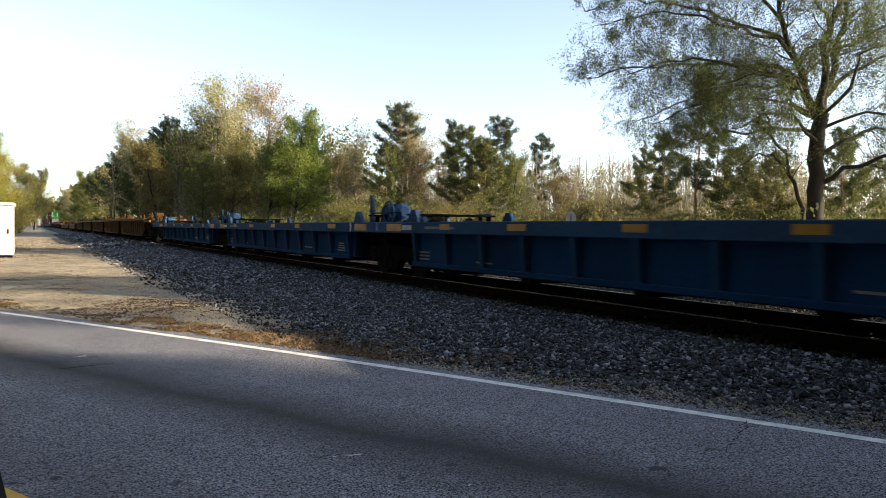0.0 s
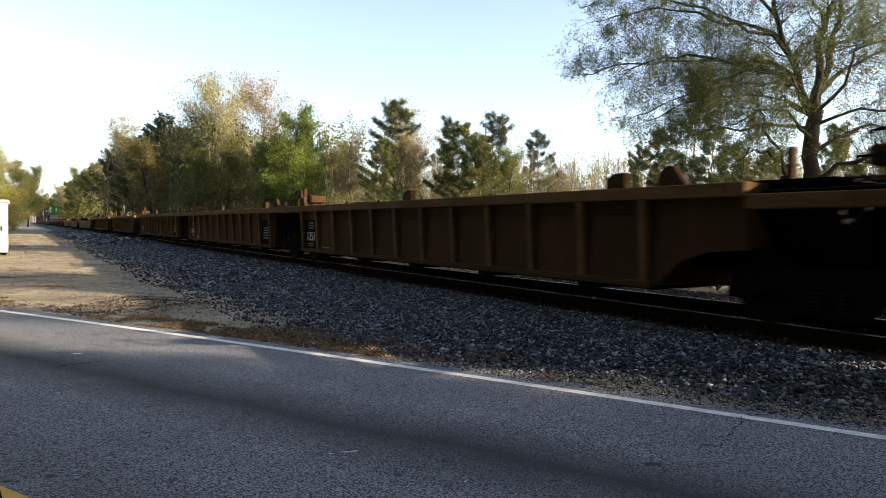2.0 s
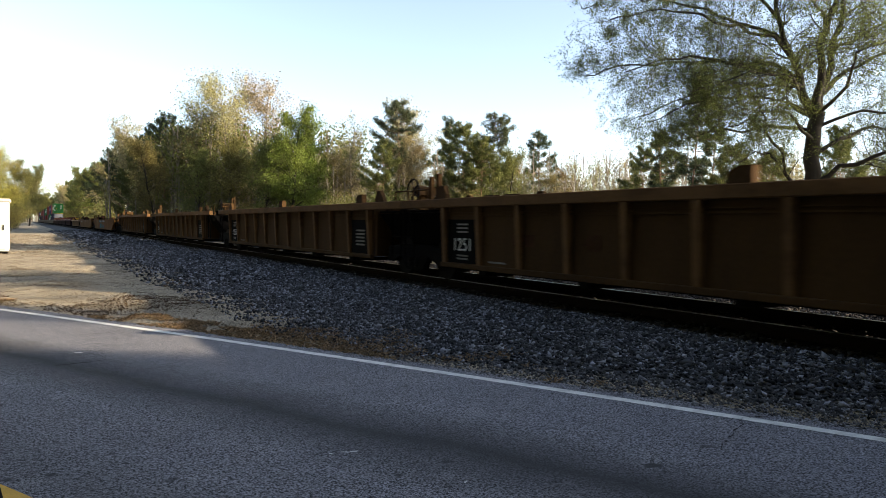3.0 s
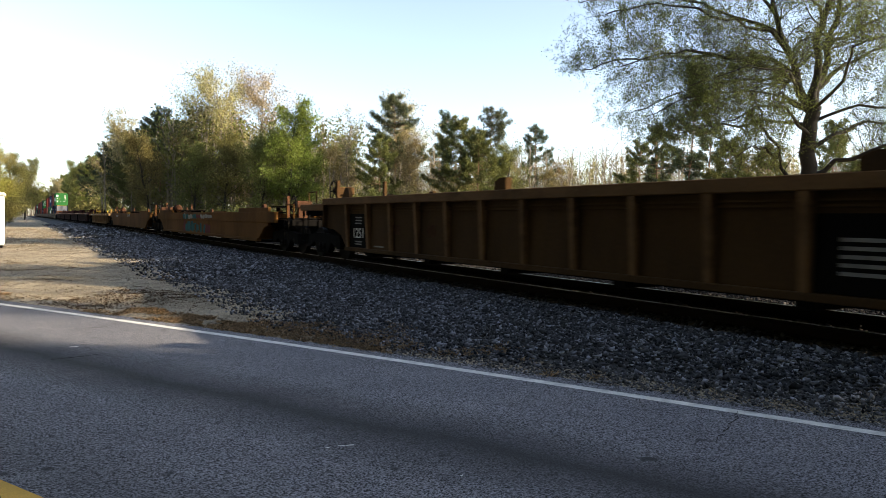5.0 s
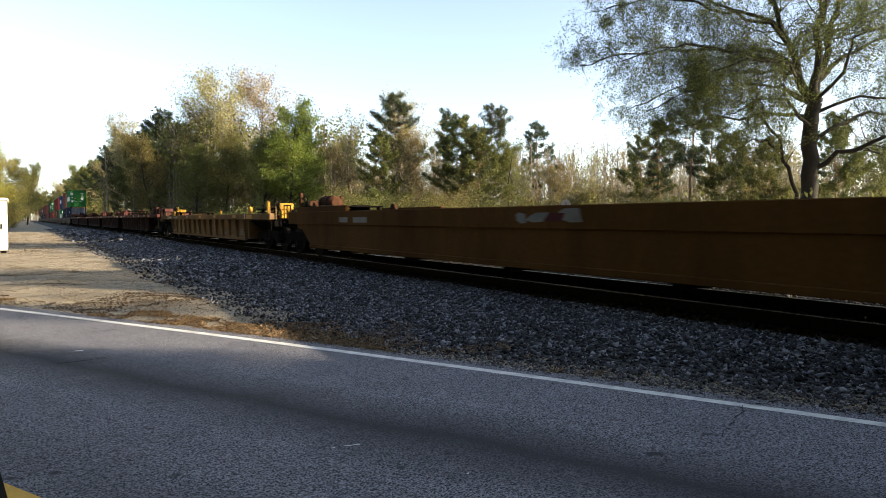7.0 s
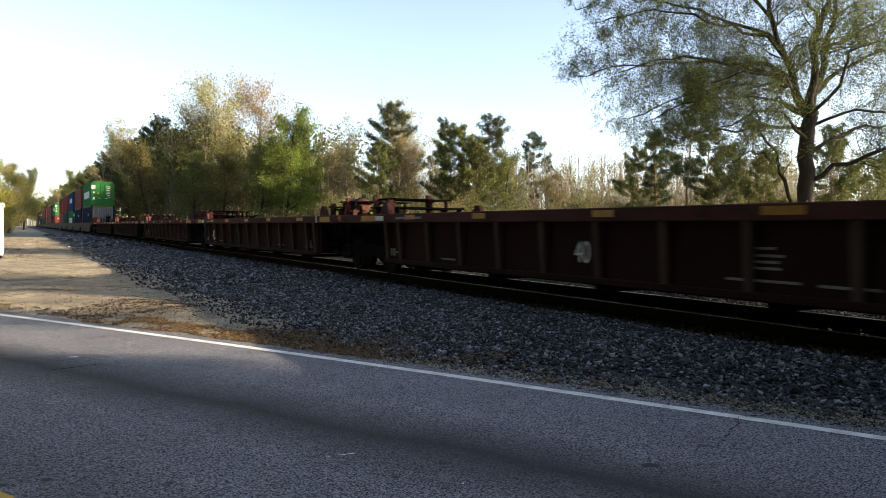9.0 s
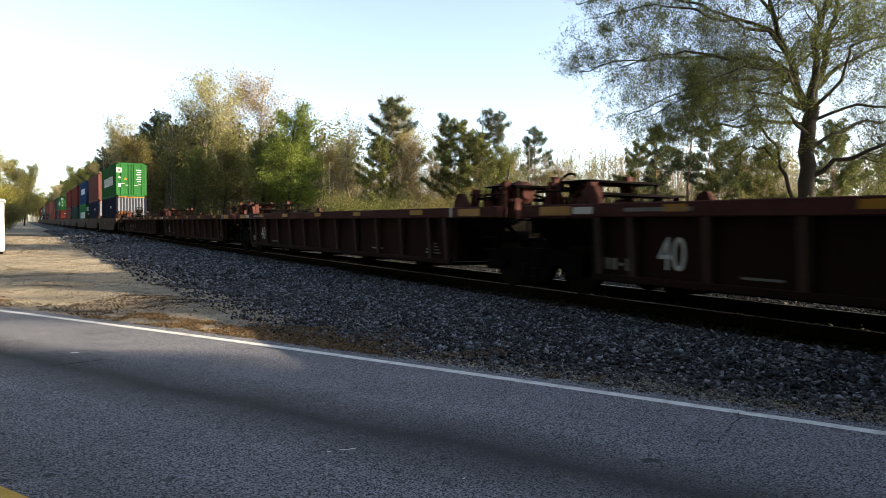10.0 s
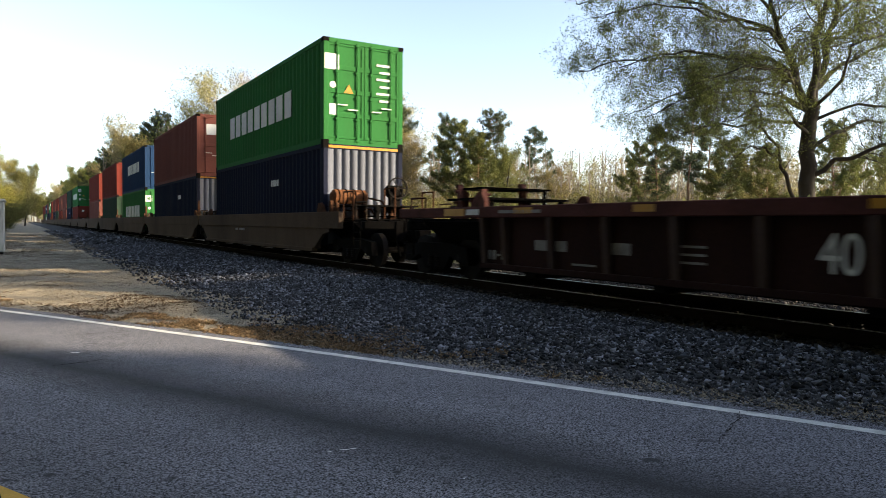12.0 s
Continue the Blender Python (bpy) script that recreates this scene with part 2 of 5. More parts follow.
# Lighter than ballast: the open sky over the shoulder is put into the colour.
M_SHOULDER = stone_mat("fine_grey_gravel", (0.15, 0.15, 0.158), 0.3, 2.2)
M_STRAW = leafy("dry_straw", (0.40, 0.285, 0.16), spread=0.6, hue=0.015, through=0.2)
M_LITTER = leafy("brown_leaf_litter", (0.10, 0.06, 0.03), spread=0.6, hue=0.01, through=0.1)
M_TIE = paint("creosoted_timber", (0.07, 0.05, 0.035), 0.9, amount=0.3, scale=3)
# Rust taken down to near black: the train's shade on the rail, as colour.
M_RAIL = paint("shaded_rusty_rail_steel", (0.012, 0.008, 0.006), 0.85, dirt=(0.02, 0.013, 0.009), amount=0.4, scale=4, gloss=0.03)
M_RAILTOP = paint("polished_rail_head", (0.25, 0.25, 0.25), 0.35, 1.0, amount=0.1, scale=4, fine=0.05)
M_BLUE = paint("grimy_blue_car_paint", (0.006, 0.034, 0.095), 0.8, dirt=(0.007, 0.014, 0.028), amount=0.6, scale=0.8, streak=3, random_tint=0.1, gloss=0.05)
# Paler blue for top chords and deck gear.
M_BLUE_PALE = paint("paler_blue_car_paint", (0.026, 0.068, 0.145), 0.75, dirt=(0.03, 0.04, 0.055), amount=0.6, scale=0.9, streak=0.5, gloss=0.06)
M_RUST = paint("rusty_brake_gear", (0.07, 0.032, 0.018), 0.85, dirt=(0.014, 0.009, 0.007), amount=0.85, scale=4, gloss=0.05)
M_RUST_BRIGHT = paint("orange_rust", (0.15, 0.062, 0.028), 0.85, dirt=(0.04, 0.02, 0.012), amount=0.7, scale=5, gloss=0.06)
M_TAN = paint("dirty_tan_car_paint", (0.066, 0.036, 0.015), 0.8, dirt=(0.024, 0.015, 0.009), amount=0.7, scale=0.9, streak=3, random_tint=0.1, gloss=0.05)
M_ORANGE = paint("weathered_orange_car_paint", (0.1, 0.046, 0.012), 0.8, dirt=(0.022, 0.011, 0.006), amount=0.6, scale=0.8, streak=3, random_tint=0.08, gloss=0.05)
M_YELLOW_SIDE = paint("grimy_brown_yellow_car_side", (0.19, 0.12, 0.062), 0.85, dirt=(0.07, 0.045, 0.026), amount=0.7, scale=0.9, streak=3, gloss=0.05)
M_YELLOW = paint("yellow_car_paint", (0.40, 0.23, 0.035), 0.7, dirt=(0.12, 0.07, 0.03), amount=0.5, scale=1.0, streak=3, gloss=0.08)
# Brighter red than the oxide cars: sunlight on their gear put into the paint.
M_OXIDE_GEAR = paint("dull_red_brake_gear", (0.1, 0.04, 0.034), 0.8, dirt=(0.02, 0.011, 0.009), amount=0.8, scale=4, gloss=0.08)
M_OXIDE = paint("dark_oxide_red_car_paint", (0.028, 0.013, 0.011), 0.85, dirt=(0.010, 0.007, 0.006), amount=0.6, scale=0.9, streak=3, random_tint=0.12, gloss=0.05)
# Tan lightened for chords and ribs, which face more sky: light in the paint.
M_TAN_LIT = paint("lit_tan_car_paint", (0.145, 0.078, 0.034), 0.75, dirt=(0.045, 0.026, 0.014), amount=0.7, scale=1.1, streak=0.5, gloss=0.06)
# Paler oxide for top chords; then the paler rib paints.
M_OXIDE_PALE = paint("paler_oxide_car_paint", (0.085, 0.032, 0.028), 0.75, dirt=(0.025, 0.014, 0.012), amount=0.7, scale=1.1, streak=0.5, gloss=0.06)
M_OXIDE_RIB = paint("paler_oxide_rib_paint", (0.068, 0.046, 0.039), 0.85, dirt=(0.02, 0.013, 0.011), amount=0.7, scale=1.4, streak=3, gloss=0.05)
M_BLUE_RIB = paint("paler_blue_rib_paint", (0.016, 0.05, 0.115), 0.8, dirt=(0.012, 0.022, 0.04), amount=0.6, scale=1.4, streak=3, gloss=0.05)
M_GREYTAN = paint("grey_tan_car_paint", (0.085, 0.06, 0.043), 0.85, dirt=(0.035, 0.026, 0.019), amount=0.6, scale=0.7, streak=3, gloss=0.04)
# Near black: for trucks, wheels and decks the deep shade is in the colour.
M_BLACK = paint("near_black_grimy_steel", (0.004, 0.0036, 0.0033), 0.9, dirt=(0.008, 0.006, 0.005), amount=0.5, scale=3, gloss=0.05)
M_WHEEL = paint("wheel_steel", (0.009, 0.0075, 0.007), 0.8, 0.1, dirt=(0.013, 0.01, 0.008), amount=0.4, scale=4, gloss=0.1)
M_REFLECT = paint("amber_reflector", (0.40, 0.19, 0.02), 0.4, amount=0.3, scale=4)
M_WHITE = paint("white_stencil_paint", (0.62, 0.62, 0.60), 0.6, dirt=(0.25, 0.23, 0.2), amount=0.5, scale=3)
M_FADED = paint("faded_lettering", (0.22, 0.21, 0.2), 0.7, dirt=(0.08, 0.07, 0.06), amount=0.7, scale=4)
M_MARK = paint("white_container_mark", (0.6, 0.62, 0.6), 0.5, dirt=(0.3, 0.3, 0.28), amount=0.3, scale=2)


# ---- ground, road, track ----
def road_x(y):
    """The white edge line in plan."""
    return 6.2 - 0.455 * y - 0.004 * y * y if y < 30 else -11.05 - 0.695 * (y - 30)


def ease(k):
    k = min(1.0, max(0.0, k))
    return k * k * (3 - 2 * k)


def ground_z(x, y):
    """Ground level: the track bed stands a little above the road."""
    return 0.15 * ease((4.9 - abs(x - TRACK)) / 3.0) * ease((x - road_x(y) - 0.25) / 1.6)


def sheet(name, xs, ys, zf, material):
    xs, ys = np.asarray(xs), np.asarray(ys)
    X, Y = np.meshgrid(xs, ys)
    Z = np.vectorize(zf)(X, Y)
    n = len(xs)
    i, j = np.meshgrid(np.arange(n - 1), np.arange(len(ys) - 1))
    a = (j * n + i).ravel()
    return soup(name, np.stack([X.ravel(), Y.ravel(), Z.ravel()], 1), np.stack([a, a + 1, a + n + 1, a + n], 1), material, True)


gx = np.concatenate([[-1500, -600, -200, -80, -40], np.arange(-20, -3, 1.0), np.arange(-3, 17, 0.2), [18, 20, 24, 30, 40, 60, 100, 200, 600, 1500]])
gy = np.concatenate([[-1500, -500, -150, -60, -30], np.arange(-15, 4, 0.5), np.arange(4, 45, 0.25), np.arange(45, 120, 3), [130, 160, 220, 350, 600, 1000, 1500, 2500]])


def land(x, y):
    z = ground_z(x, y)
    if -20 < x < 17 and -15 < y < 60:
        e = x - road_x(y)
        rut = math.sin(e * 3.3 + 1.5 * noise.noise((y * 0.15, 2, 0)))
        z += (0.06 * noise.noise((x * 0.7, y * 0.7, 0)) + 0.03 * noise.noise((x * 2.6, y * 2.6, 4)) + 0.02 * rut * ease((5 - abs(e - 2.5)) / 3)) * ease((e - 0.2) * 2) * (1 - 0.75 * ease((x - 3.0) / 1.5))
    return z - 0.006


ground = tagged(new("ground", sheet("ground", gx, gy, land, M_GROUND)), "bare sandy dirt with dry grass beside the road", "ground", kind="structure")


def strip(name, offset0, offset1, z, material, y0=-60.0, y1=60.0, step=1.0):
    """A band that follows the road's edge line, offset0 to offset1 to its near side."""
    ys = np.arange(y0, y1 + step, step)
    vs = []
    for y in ys:
        yy = max(-3.0, y)
        x, dx = road_x(yy), (road_x(yy + 0.1) - road_x(yy - 0.1)) / 0.2
        x += (y - yy) * dx
        l = math.hypot(dx, 1)
        nx, ny = -1 / l, dx / l
        for o in (offset0, offset1):
            vs.append((x + nx * o, y + ny * o, z))
    fs = [(2 * i, 2 * i + 1, 2 * i + 3, 2 * i + 2) for i in range(len(ys) - 1)]
    return soup(name, vs, fs, material)


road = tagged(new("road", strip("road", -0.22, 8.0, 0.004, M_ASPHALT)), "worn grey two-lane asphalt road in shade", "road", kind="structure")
tagged(new("edge_line", strip("edge_line", 0.0, 0.11, 0.008, M_LINE)), "worn white painted road edge line", "road marking", kind="structure")
tagged(new("centre_line", strip("centre_line", 3.84, 3.97, 0.008, M_YELLOW_LINE)), "yellow painted road centre line", "road marking", kind="structure")

track = thing("railway_track", "straight railway track of steel rails on timber ties", "railway track", kind="structure")
for sx in (-0.7525, 0.7525):
    mb = MB()
    prof = [(-0.07, -0.17), (0.07, -0.17), (0.07, -0.155), (0.012, -0.14), (0.012, -0.05), (0.036, -0.04), (0.036, -0.004), (-0.036, -0.004), (-0.036, -0.04), (-0.012, -0.05), (-0.012, -0.14), (-0.07, -0.155)]
    mb.prism([(TRACK + sx + p, RAIL + q) for p, q in prof], "y", -330, 700)
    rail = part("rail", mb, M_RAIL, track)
    mb = MB()
    mb.box(TRACK + sx - 0.034, TRACK + sx + 0.034, -330, 700, RAIL - 0.004, RAIL)
    part("rail_head", mb, M_RAILTOP, rail, "polished running surface")

mb = MB()
mb.box(-1.3, 1.3, -0.115, 0.115, RAIL - 0.35, RAIL - 0.17, 0.01)
tie = mb.mesh("tie", M_TIE)
for k in range(150):
    part("tie", tie, None, track, at=pose(TRACK, -12 + 0.54 * k, 0, 0, 0, random.uniform(-1, 1)))


def stones(name, seed, count, size, x0, x1, y0, y1, keep, label, material=M_STONE):
    """Loose crushed stone, each a broken block, lying on the bed."""
    rng = np.random.default_rng(seed)
    x, y = rng.uniform(x0, x1, count), rng.uniform(y0, y1, count)
    ok = np.array([keep(a, b) for a, b in zip(x, y)])
    x, y = x[ok], y[ok]
    z = np.array([land(a, b) for a, b in zip(x, y)])
    n = len(x)
    block = np.array([(1.3, 0, 0), (-1.3, 0, 0), (0, 1.3, 0), (0, -1.3, 0), (0, 0, 1.2), (0, 0, -1.2)])
    v = block[None] * rng.uniform(0.55, 1.05, (n, 6, 1)) + rng.normal(0, 0.28, (n, 6, 3))
    v *= (size * rng.lognormal(0, 0.3, (n, 1, 1))) * rng.uniform(0.5, 1.5, (n, 1, 3)) / 2
    q = rng.normal(0, 1, (n, 4)); q /= np.linalg.norm(q, axis=1)[:, None]
    w, a, b, c = q.T
    R = np.stack([1 - 2 * (b * b + c * c), 2 * (a * b - c * w), 2 * (a * c + b * w), 2 * (a * b + c * w), 1 - 2 * (a * a + c * c), 2 * (b * c - a * w), 2 * (a * c - b * w), 2 * (b * c + a * w), 1 - 2 * (a * a + b * b)], 1).reshape(n, 3, 3)
    v = np.einsum("nij,nkj->nki", R, v) * np.array([1, 1, 0.75]) + np.stack([x, y, z + size * 0.2 + rng.uniform(0, size * 0.5, n)], 1)[:, None]
    f = np.array([(0, 2, 4), (2, 1, 4), (1, 3, 4), (3, 0, 4), (2, 0, 5), (1, 2, 5), (3, 1, 5), (0, 3, 5)])
    me = soup(name, v.reshape(-1, 3), (f[None] + 6 * np.arange(n)[:, None, None]).reshape(-1, 3), material)
    return tagged(new(name, me), label, "gravel", kind="stuff")


def bed(x, y):
    """Where the crushed stone lies: from its ragged toe to beyond the track."""
    toe = max(road_x(y) + 0.62, 3.05 + 0.6 * noise.noise((y * 0.35, 3.1, 0)) + 0.35 * noise.noise((y * 1.7, 0.3, 0)))
    edge = x - toe
    if x < road_x(y) + 0.5:
        return False
    return edge > -0.9 and (edge > 0.6 or random.random() < 0.04 + 0.12 * max(0, edge + 0.9) + 0.8 * max(0, edge))


stones("ballast", 1, 100000, 0.038, 2.6, 7.0, 1.0, 16, bed, "loose grey crushed-stone ballast beside the track")
stones("ballast", 2, 56000, 0.056, 2.4, 7.2, 16, 45, bed, "loose grey crushed-stone ballast further along the track")
stones("ballast", 3, 9000, 0.13, 2.4, 7.4, 45, 110, bed, "grey crushed-stone ballast far along the track")
stones("ballast", 4, 42000, 0.05, 7.0, 12.8, 1.0, 42, lambda x, y: x > road_x(y) + 0.5, "crushed stone painted dark for the train's shade, between and beyond the rails", M_SHADE_STONE)
stones("roadside_gravel", 5, 42000, 0.018, -3.0, 5.5, 1.5, 34, lambda x, y: 0.2 < x - road_x(y) < 14 and x < 3.6 and random.random() < 0.9 and noise.noise((x * 1.1, y * 1.1, 7)) > -0.2, "small scattered sandy gravel along the road edge", M_SAND_STONE)
stones("roadside_gravel", 7, 9000, 0.05, -3.0, 3.6, 32, 80, lambda x, y: noise.noise((x * 0.9, y * 0.5, 7)) > -0.1, "scattered sandy gravel on the dirt beside the track", M_SAND_STONE)
stones("shoulder_gravel", 9, 64000, 0.02, 1.5, 6.5, 1.0, 8.0, lambda x, y: 0.14 < x - road_x(y) < 0.9 and (y < 5 or random.random() < (8 - y) / 3), "fine grey gravel along the pavement edge", M_SHOULDER)

bedz = sheet("track_bed", np.arange(2.9, 13.6, 0.2), np.concatenate([np.arange(1.0, 40, 0.5), np.arange(40, 700, 20)]), lambda x, y: land(x, y) + (0.006 if x > road_x(y) + 0.5 and x > 3.75 + 0.6 * noise.noise((y * 0.35, 3.1, 0)) and x < 13 else -0.05), M_BED)
tagged(new("track_bed", bedz), "dark grey bed of packed crushed stone", "track bed", kind="structure")


def blades(name, seed, count, keep, height, material, label, x0, x1, y0, y1):
    rng = np.random.default_rng(seed)
    x, y = rng.uniform(x0, x1, count), rng.uniform(y0, y1, count)
    ok = np.array([keep(a, b) for a, b in zip(x, y)])
    x, y = x[ok], y[ok]
    n = len(x)
    z = np.array([land(a, b) for a, b in zip(x, y)])
    base = np.stack([x, y, z], 1)
    az = rng.uniform(0, 2 * math.pi, n)
    lean = rng.uniform(0.8, 4.0, n)
    h = height * rng.uniform(0.4, 1.3, n)
    d = np.stack([np.cos(az) * lean, np.sin(az) * lean, np.ones(n)], 1)
    d /= np.linalg.norm(d, axis=1)[:, None]
    s = np.stack([-np.sin(az), np.cos(az), np.zeros(n)], 1) * 0.0024
    tip = base + d * h[:, None]
    mid = base + d * h[:, None] * 0.5 + np.array([0, 0, 0.012])
    v = np.stack([base - s, base + s, mid + s, tip, mid - s], 1).reshape(-1, 3)
    f = (np.array([[0, 1, 2, 3, 4]]) + 5 * np.arange(n)[:, None])
    return tagged(new(name, soup(name, v, f, material)), label, "grass", kind="stuff")


def straw(x, y):
    e = x - road_x(y)
    n = noise.noise((x * 0.9, y * 0.9, 5.0)) + 0.6 * noise.noise((x * 3, y * 3, 1.0))
    return 0.2 < e < 1.5 + 0.5 * math.sin(y) and n > -0.45 + 0.5 * max(0, e - 0.7) + 0.2 * abs(y - 8.7)


blades("dry_grass", 3, 150000, straw, 0.065, M_STRAW, "flattened orange-brown dry grass along the road edge", -2, 5, 4.6, 16)

blades("leaf_litter", 6, 50000, lambda x, y: 0.3 < x - road_x(y) < 7 and x < 3.9 and noise.noise((x * 0.8, y * 0.35, 9.0)) + 0.5 * noise.noise((x * 4, y * 4, 2.0)) > 0.22, 0.05, M_LITTER, "brown leaf litter and twigs on the dirt", -2, 4.5, 5.5, 26)


def crack(name, pts, width, material, label):
    """A thin ribbon along points on the road."""
    vs, fs = [], []
    for i, (x, y) in enumerate(pts):
        w = width * (0.6 + 0.8 * random.random()) / 2
        vs += [(x - w, y - w, 0.011), (x + w, y + w, 0.011)]
    fs = [(2 * i, 2 * i + 1, 2 * i + 3, 2 * i + 2) for i in range(len(pts) - 1)]
    return part(name, soup(name, vs, fs, material), None, road, label)


rc = random.Random(8)
for x0, y0, dx, dy, n, w in ((4.62, 3.25, -0.06, -0.03, 14, 0.012), (4.95, 3.2, -0.05, 0.005, 7, 0.010), (1.9, 8.55, -0.12, -0.10, 14, 0.010), (0.4, 9.5, 0.1, 0.02, 7, 0.02), (0.25, 7.6, 0.09, 0.02, 6, 0.03)):
    crack("road_crack", [(x0 + dx * k + rc.uniform(-0.02, 0.02), y0 + dy * k + rc.uniform(-0.02, 0.02)) for k in range(n)], w, M_BLACK, "dark crack in the asphalt")
for x0, y0, dx, dy, n, w in ((1.66, 3.93, 0.022, -0.006, 5, 0.01), (1.57, 3.95, 0.01, -0.008, 3, 0.008), (0.42, 8.25, 0.03, -0.005, 4, 0.03), (2.05, 3.15, 0.012, 0.0, 3, 0.012)):
    crack("paint_scuff", [(x0 + dx * k + rc.uniform(-0.012, 0.012), y0 + dy * k + rc.uniform(-0.012, 0.012)) for k in range(n)], w, M_WHITE, "small white scuff on the asphalt")


# ---- trees ----
def grow(rng, start, direction, length, radius, level, segs, limbs, out, tips, droop=0.0, wander=0.18, tip_from=2):
    """Adds the pieces of one limb and its branches to out: (p0, p1, r0, r1)."""
    n = segs[level]
    p, d = np.array(start, float), np.array(direction, float)
    step = length / n
    for i in range(n):
        d = d + rng.normal(0, wander, 3) + np.array([0, 0, 0.05 - droop * (level >= 2) * (i / n)])
        d /= np.linalg.norm(d)
        q = p + d * step
        r0, r1 = radius * (1 - 0.85 * i / n), radius * (1 - 0.85 * (i + 1) / n)
        out.append((p, q, r0, r1))
        if level >= tip_from:
            tips.append((p + q) / 2)
            tips.append(q)
        if level + 1 < len(segs) and i >= (n * 0.3 if level == 0 else n * 0.15):
            k = limbs[level]
            for _ in range(int(k) + (rng.random() < k - int(k))):
                az = rng.uniform(0, 2 * math.pi)
                a = np.cross(d, [math.cos(az), math.sin(az), 0.3])
                a /= np.linalg.norm(a) + 1e-9
                ang = rng.uniform(0.6, 1.1)
                nd = d * math.cos(ang) + a * math.sin(ang)
                grow(rng, p + (q - p) * rng.random(), nd, length * rng.uniform(0.38, 0.6) * (1 - 0.5 * i / n), max(r0 * 0.42, 0.0055), level + 1, segs, limbs, out, tips, droop, wander, tip_from)
        p = q


def limb_mesh(name, pieces, material, sides=5):
    """Tapered tubes from pieces, all at once."""
    a = np.array([s[0] for s in pieces]); b = np.array([s[1] for s in pieces])
    r0 = np.array([s[2] for s in pieces]); r1 = np.array([s[3] for s in pieces])
    d = b - a
    d /= np.linalg.norm(d, axis=1)[:, None] + 1e-9
    ref = np.where(np.abs(d[:, 2:3]) > 0.9, np.array([[1.0, 0, 0]]), np.array([[0, 0, 1.0]]))
    u = np.cross(d, ref); u /= np.linalg.norm(u, axis=1)[:, None]
    w = np.cross(d, u)
    vs = []
    for c, r in ((a, r0), (b, r1)):
        for k in range(sides):
            t = 2 * math.pi * k / sides
            vs.append(c + (math.cos(t) * u + math.sin(t) * w) * r[:, None])
    n = len(pieces)
    v = np.stack(vs, 1).reshape(-1, 3)
    base = (np.arange(n) * 2 * sides)[:, None]
    fs = [np.concatenate([base + k, base + (k + 1) % sides, base + sides + (k + 1) % sides, base + sides + k], 1) for k in range(sides)]
    return soup(name, v, np.concatenate(fs), material, True)


def leaf_mesh(name, rng, points, size, material, aspect=1.6, flat=0.0):
    """A small rhombus leaf or clump at each point, turned at random."""
    pts = np.asarray(points)
    n = len(pts)
    d = rng.normal(0, 1, (n, 3)); d[:, 2] *= 1 - flat
    d /= np.linalg.norm(d, axis=1)[:, None]
    e = rng.normal(0, 1, (n, 3))
    e -= d * (e * d).sum(1)[:, None]
    e /= np.linalg.norm(e, axis=1)[:, None]
    s = size * rng.uniform(0.6, 1.4, (n, 1))
    k = np.cross(d, e) * s * 0.15
    v = np.stack([pts - d * s * aspect / 2, pts + e * s / 2 + k, pts + d * s * aspect / 2, pts - e * s / 2 + k], 1).reshape(-1, 3)
    f = np.arange(4 * n).reshape(n, 4)
    return soup(name, v, f, material)


def scatter(rng, tips, count, sigma):
    t = np.array(tips)
    return t[rng.integers(0, len(t), count)] + rng.normal(0, sigma, (count, 3))


M_BARK = paint("grey_brown_bark", (0.03, 0.026, 0.022), 0.9, dirt=(0.02, 0.016, 0.012), amount=0.6, scale=5, streak=3, bump=0.5)
M_BARK_PALE = paint("pale_grey_bark", (0.21, 0.18, 0.145), 0.9, dirt=(0.12, 0.09, 0.06), amount=0.5, scale=5, streak=3, bump=0.4)
M_BARK_PINE = paint("reddish_pine_bark", (0.20, 0.12, 0.075), 0.9, dirt=(0.08, 0.05, 0.03), amount=0.6, scale=5, streak=3, bump=0.5)
M_LEAF = {
    "spring": leafy("fresh_green_leaf", (0.15, 0.18, 0.035)),
    "olive": leafy("olive_spring_leaf", (0.15, 0.145, 0.046)),
    "pale": leafy("pale_budding_leaf", (0.34, 0.295, 0.14)),
    "tawny": leafy("tawny_budding_leaf", (0.2, 0.16, 0.065)),
    "bud": leafy("yellow_green_bud", (0.115, 0.125, 0.035)),
    "yellow": leafy("yellow_green_spring_leaf", (0.27, 0.235, 0.055)),
    "pine": leafy("dark_pine_needles", (0.05, 0.066, 0.03), through=0.3),
    "pine_light": leafy("young_pine_needles", (0.1, 0.118, 0.034), through=0.3),
}


